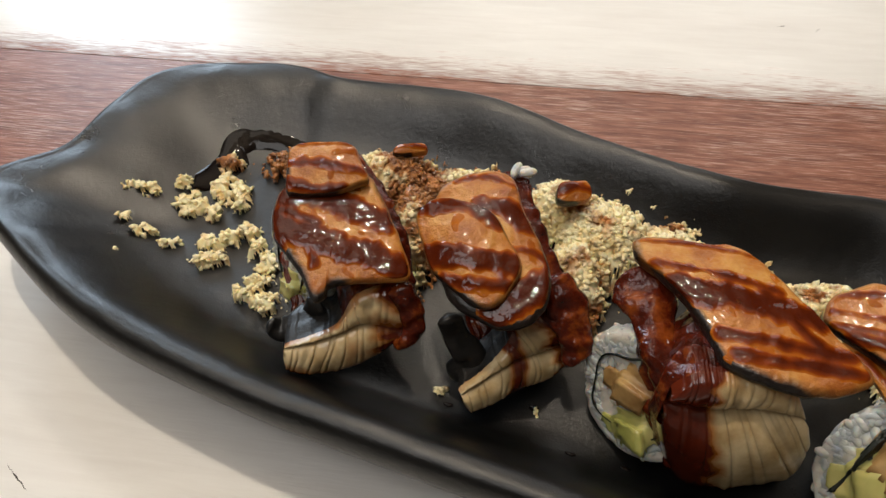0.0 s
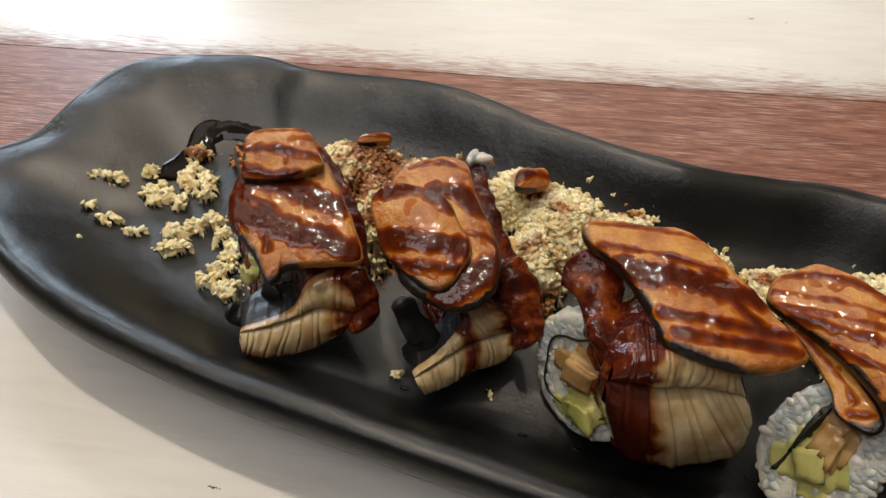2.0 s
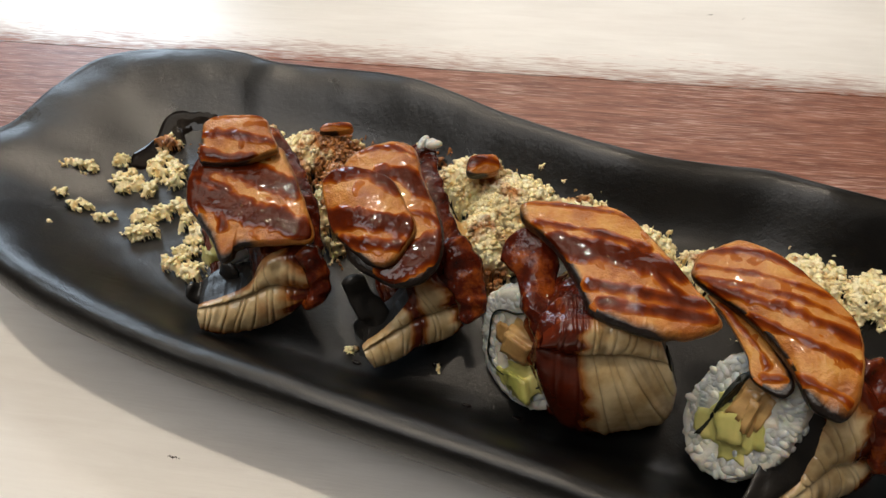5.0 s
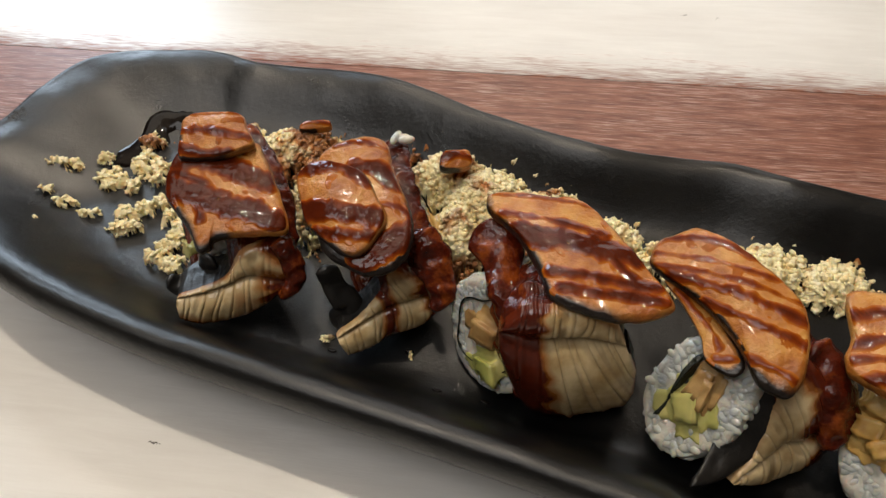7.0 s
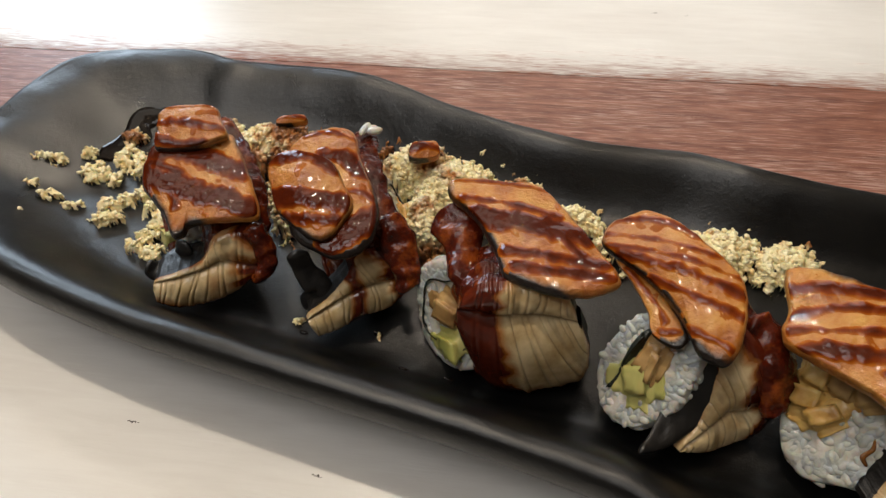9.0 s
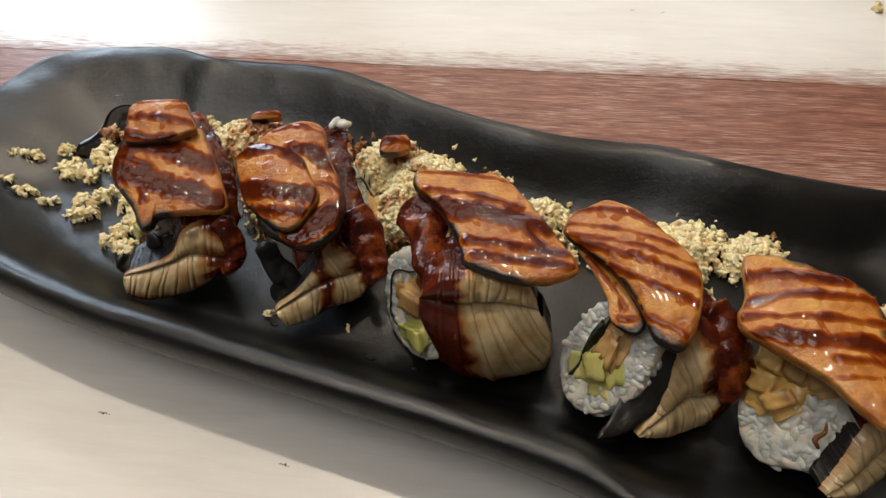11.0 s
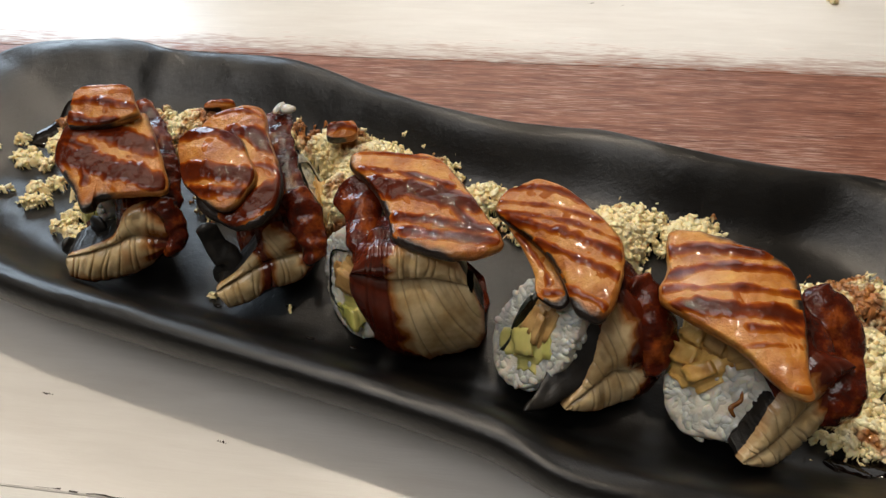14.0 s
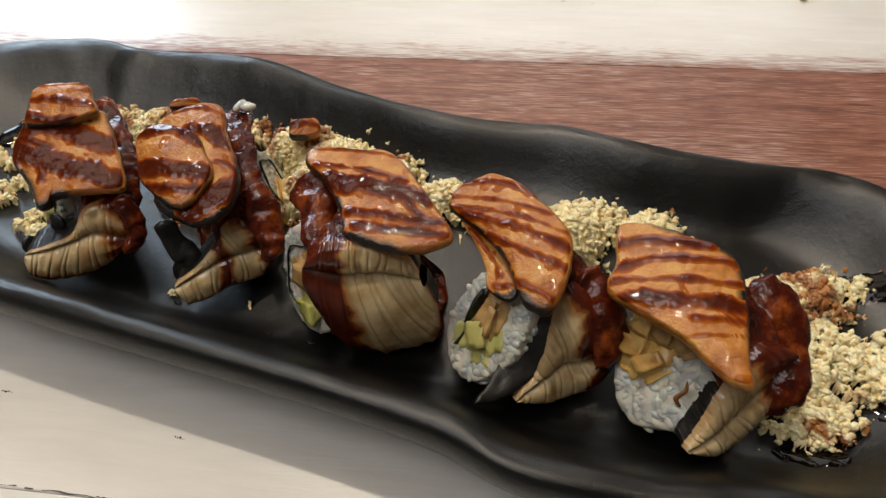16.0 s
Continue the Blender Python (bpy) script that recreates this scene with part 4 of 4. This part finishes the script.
# ---- fried batter crumbs ----
def crumb_pile(spots, seed, label, material=None, size=0.00090):
    """spots: x, y, half-width along x and y, height above the plate, crumbs. A crusty sheet of clumps with gaps, and loose flakes on it."""
    rng = random.Random(seed)
    material = material or CRUMB

    def field(x, y):
        """How deep inside the pile a place lies, and the pile's height there."""
        f, h = -1.0, 0.0
        for cx, cy, sx, sy, high, _ in spots:
            g = 1 - ((x - cx) / (sx * 1.12)) ** 2 - ((y - cy) / (sy * 1.12)) ** 2
            f = max(f, g)
            h = max(h, high * max(0.0, g))
        return f, h

    def height(x, y):
        f, h = field(x, y)
        if f < -0.6:
            return -1, 0
        big, fine = wob((x, y, 0), 300, seed), wob((x, y, 0), 720, seed + 3)
        gap = min(1.0, f) + (1.15 * big + 0.75 * fine) * (1 if h < 0.012 else 0.75) - 0.26 * (h < 0.012)
        lump = 0.0017 * (1 - abs(wob((x, y, 0), 210, seed + 7)) * 2.4) + 0.0005 * (1 - abs(wob((x, y, 0), 520, seed + 9)) * 2.2)
        rise = math.sqrt(min(1.0, max(0.0, gap) * 2.6))
        return gap, floor_at(x, y) - 0.0004 + rise * (0.0008 + h * 0.80 + 0.55 * lump + 0.0007 * big)

    x0, x1 = min(p[0] - p[2] * 1.5 for p in spots), max(p[0] + p[2] * 1.5 for p in spots)
    y0, y1 = min(p[1] - p[3] * 1.5 for p in spots), max(p[1] + p[3] * 1.5 for p in spots)
    step = 0.00042
    nx, ny = int((x1 - x0) / step) + 2, int((y1 - y0) / step) + 2
    index, verts, faces = {}, [], []
    for a in range(nx):
        for b in range(ny):
            x, y = x0 + (a + 0.35 * noise.noise(Vector((a * 0.9, b * 0.9, seed)))) * step, y0 + (b + 0.35 * noise.noise(Vector((b * 0.9, a * 0.9, seed + 5)))) * step
            gap, z = height(x, y)
            if gap > -0.06:
                index[a, b] = len(verts)
                verts.append((x, y, z))
    for a, b in index:
        q = [(a, b), (a + 1, b), (a + 1, b + 1), (a, b + 1)]
        if all(k in index for k in q):
            faces.append(tuple(index[k] for k in q))
    places = []
    for x, y, sx, sy, h, count in spots:
        for _ in range(int(count * 0.55)):
            a, r = rng.uniform(0, 6.283), math.sqrt(rng.random()) * 1.12
            px_, py_ = x + sx * r * math.cos(a), y + sy * r * math.sin(a)
            gap, z = height(px_, py_)
            if gap > 0.05:
                places.append((px_, py_, z + 0.0004 * rng.random()))
    me = flake_cloud(places, material, "batter_crumbs", rng, size)
    bm = bmesh.new()
    bm.from_mesh(me)
    sheet = mesh_of("sheet", verts, faces, material, True)
    bm.from_mesh(sheet)
    bm.to_mesh(me)
    bm.free()
    bpy.data.meshes.remove(sheet)
    return tagged(new("batter_crumbs", me), label, "crumbs", kind="stuff")


crumb_pile([(-0.0934, 0.223, 0.0066, 0.00275, 0.002, 48)], 1, "small pale fried batter crumb on the plate")
crumb_pile([(-0.0971, 0.2107, 0.00275, 0.00242, 0.002, 17), (-0.0891, 0.205, 0.00407, 0.00308, 0.002, 33), (-0.0796, 0.1999, 0.00451, 0.00242, 0.002, 28)], 2, "short trail of pale fried batter crumbs")
crumb_pile([(-0.0932, 0.1898, 0.0012, 0.0012, 0.0008, 5)], 3, "single white crumb on the plate", None, 0.0007)
crumb_pile([(-0.0641, 0.2282, 0.00605, 0.00814, 0.005, 105), (-0.0638, 0.2418, 0.00561, 0.00473, 0.005, 57), (-0.0559, 0.2226, 0.00352, 0.0088, 0.005, 66)], 4, "fried batter crumbs with drops of sauce", STAINED)
crumb_pile([(-0.0796, 0.2294, 0.00352, 0.00308, 0.004, 26), (-0.0744, 0.2186, 0.0066, 0.00605, 0.004, 98), (-0.0656, 0.2154, 0.00275, 0.00407, 0.004, 27)], 14, "pale fried batter crumbs touched by sauce")
crumb_pile([(-0.0641, 0.1994, 0.00561, 0.0044, 0.0045, 65), (-0.0626, 0.1917, 0.00704, 0.00308, 0.0045, 57), (-0.0566, 0.2022, 0.00605, 0.00341, 0.0045, 54), (-0.0505, 0.2044, 0.00451, 0.00473, 0.0045, 56), (-0.0459, 0.1963, 0.00352, 0.00473, 0.0045, 44), (-0.0411, 0.1889, 0.00407, 0.00539, 0.0045, 58), (-0.0441, 0.1804, 0.00682, 0.00308, 0.0045, 55), (-0.0449, 0.1747, 0.00605, 0.00407, 0.0045, 65), (-0.0381, 0.1713, 0.00506, 0.00473, 0.0045, 63)], 5, "pale fried batter crumbs beside the first roll")
crumb_pile([(-0.030, 0.241, 0.020, 0.009, 0.010, 700), (0.002, 0.228, 0.022, 0.016, 0.017, 1100), (0.013, 0.200, 0.010, 0.022, 0.022, 700), (0.030, 0.222, 0.024, 0.012, 0.012, 700)], 6, "fried batter crumbs browned by sauce behind the rolls", SOAKED)
crumb_pile([(0.066, 0.204, 0.018, 0.015, 0.024, 1000), (0.080, 0.190, 0.020, 0.020, 0.022, 1300), (0.101, 0.186, 0.016, 0.012, 0.014, 700), (0.068, 0.172, 0.010, 0.018, 0.024, 700)], 7, "mound of fried batter crumbs between two rolls", STAINED)
crumb_pile([(0.124, 0.172, 0.014, 0.011, 0.012, 600), (0.148, 0.160, 0.018, 0.011, 0.012, 600), (0.175, 0.153, 0.020, 0.013, 0.012, 1000), (0.199, 0.147, 0.014, 0.010, 0.008, 600), (0.166, 0.138, 0.014, 0.016, 0.026, 700)], 8, "pale fried batter crumbs heaped behind the rolls")
crumb_pile([(0.248, 0.112, 0.018, 0.012, 0.007, 700)], 10, "fried batter crumbs streaked with dark sauce", SOAKED)
crumb_pile([(0.232, 0.108, 0.014, 0.014, 0.010, 600), (0.238, 0.086, 0.018, 0.018, 0.009, 1100), (0.228, 0.065, 0.015, 0.009, 0.0055, 600), (0.257, 0.080, 0.015, 0.014, 0.0055, 700)], 9, "yellow fried batter crumbs at the plate's end")


crumb_pile([(0.0214, 0.1357, 0.0018, 0.0028, 0.0015, 26)], 12, "small crumb stuck beside the eel", None, 0.00055)
crumb_pile([(0.0503, 0.1271, 0.0008, 0.0020, 0.0005, 10)], 13, "tiny pale crumb on the plate", None, 0.00038)


# ---- scraps ----
for place, wide, deep, seed, label in (((0.0114, 0.2328, 0.0285), 6.5, 1.8, 3.1, "small sauced scrap of eel on the crumbs"),
                                       ((0.0692, 0.1977, 0.0365), 6.0, 3.6, 5.9, "browned scrap of eel on the crumbs")):
    scrap = tagged(new("eel_scrap"), label, "food scrap")
    make_slice(scrap, place, (0.05, -0.35, 0.93), [(-wide, -deep), (0, -deep * 1.2), (wide, -deep * 0.6), (wide * 0.9, deep), (0, deep * 1.1), (-wide * 0.8, deep * 0.8)],
               [([(-wide, 0), (0, deep * 0.4), (wide, 0)], deep * 0.5)], 0.004, 0.0010, seed)
bits = random.Random(77)
spots = [((x + bits.uniform(-0.003, 0.003), y + bits.uniform(-0.002, 0.002), z), (0, -0.3, 0.9)) for x, y, z in [(0.0499, 0.1916, 0.0525)] * 4]
tagged(new("rice_clump", blob_cloud(spots, RICE, "rice_clump", bits, 0.0015, 1.9)), "small clump of rice on the eel", "rice", kind="stuff")
me = blob_cloud([((0.3426, 0.3361, 0.0015), None), ((0.3401, 0.3371, 0.0015), None)], SOAKED, "stray_crumb", bits, 0.0018, 1.4, 0.35, False)
tagged(new("stray_crumb", me), "brown crumb lying on the white table", "crumb")


# ---- pools and drops of sauce ----
def ribbon(name, path, widths, label):
    count, cols = 50, 9
    line = spline([(p[0], p[1], 0) for p in path], count)
    wide = np.interp(np.linspace(0, 1, count), np.linspace(0, 1, len(widths)), widths)
    verts = []
    for i in range(count):
        d = line[min(i + 1, count - 1)] - line[max(i - 1, 0)]
        o = np.array((-d[1], d[0], 0)) / np.linalg.norm(d)
        w = wide[i] * (1 + 0.25 * noise.noise(Vector((i * 0.2, wide[0] * 900, 0)))) * math.sqrt(max(0.02, min(1, i / 4, (count - 1 - i) / 4)))
        for j in range(cols):
            f = 2 * j / (cols - 1) - 1
            x, y = line[i][0] + o[0] * f * w, line[i][1] + o[1] * f * w
            verts.append((x, y, floor_at(x, y) + 0.0010 * (1 - f * f) ** 0.6 - 0.0003 * f * f))
    me = mesh_of(name, verts, grid_faces(count, cols, flip=True), POOL, thick=[1] * len(verts))
    return tagged(new(name, me), label, "sauce")


ribbon("sauce_pool", [(-0.0277, 0.2471, 0.0220), (-0.0376, 0.2512, 0.0220), (-0.0499, 0.2549, 0.0220), (-0.0626, 0.2527, 0.0220), (-0.0642, 0.2433, 0.0210), (-0.0700, 0.2362, 0.0200), (-0.0764, 0.2287, 0.0190)], [0.003, 0.0045, 0.0045, 0.006, 0.0075, 0.0065, 0.005], "dark glossy curl of sauce on the plate")
ribbon("sauce_pool", [(0.2130, 0.0580), (0.2220, 0.0545), (0.2320, 0.0520)], [0.002, 0.005, 0.003], "dark glossy drop of sauce on the plate")
ribbon("sauce_pool", [(0.255, 0.120), (0.266, 0.113), (0.280, 0.107)], [0.003, 0.006, 0.006], "dark glossy pool of sauce on the plate")
ribbon("sauce_pool", [(0.248, 0.070), (0.252, 0.064), (0.262, 0.060)], [0.003, 0.005, 0.004], "dark glossy pool of sauce on the plate")
for x, y in ((0.0589, 0.1138), (0.0740, 0.1089), (0.0235, 0.1315), (0.0500, 0.1295)):
    ribbon("sauce_drop", [(x - 0.0015, y + 0.0006), (x, y), (x + 0.0015, y - 0.0004)], [0.0007, 0.0011, 0.0007], "tiny dark drop of sauce on the plate")
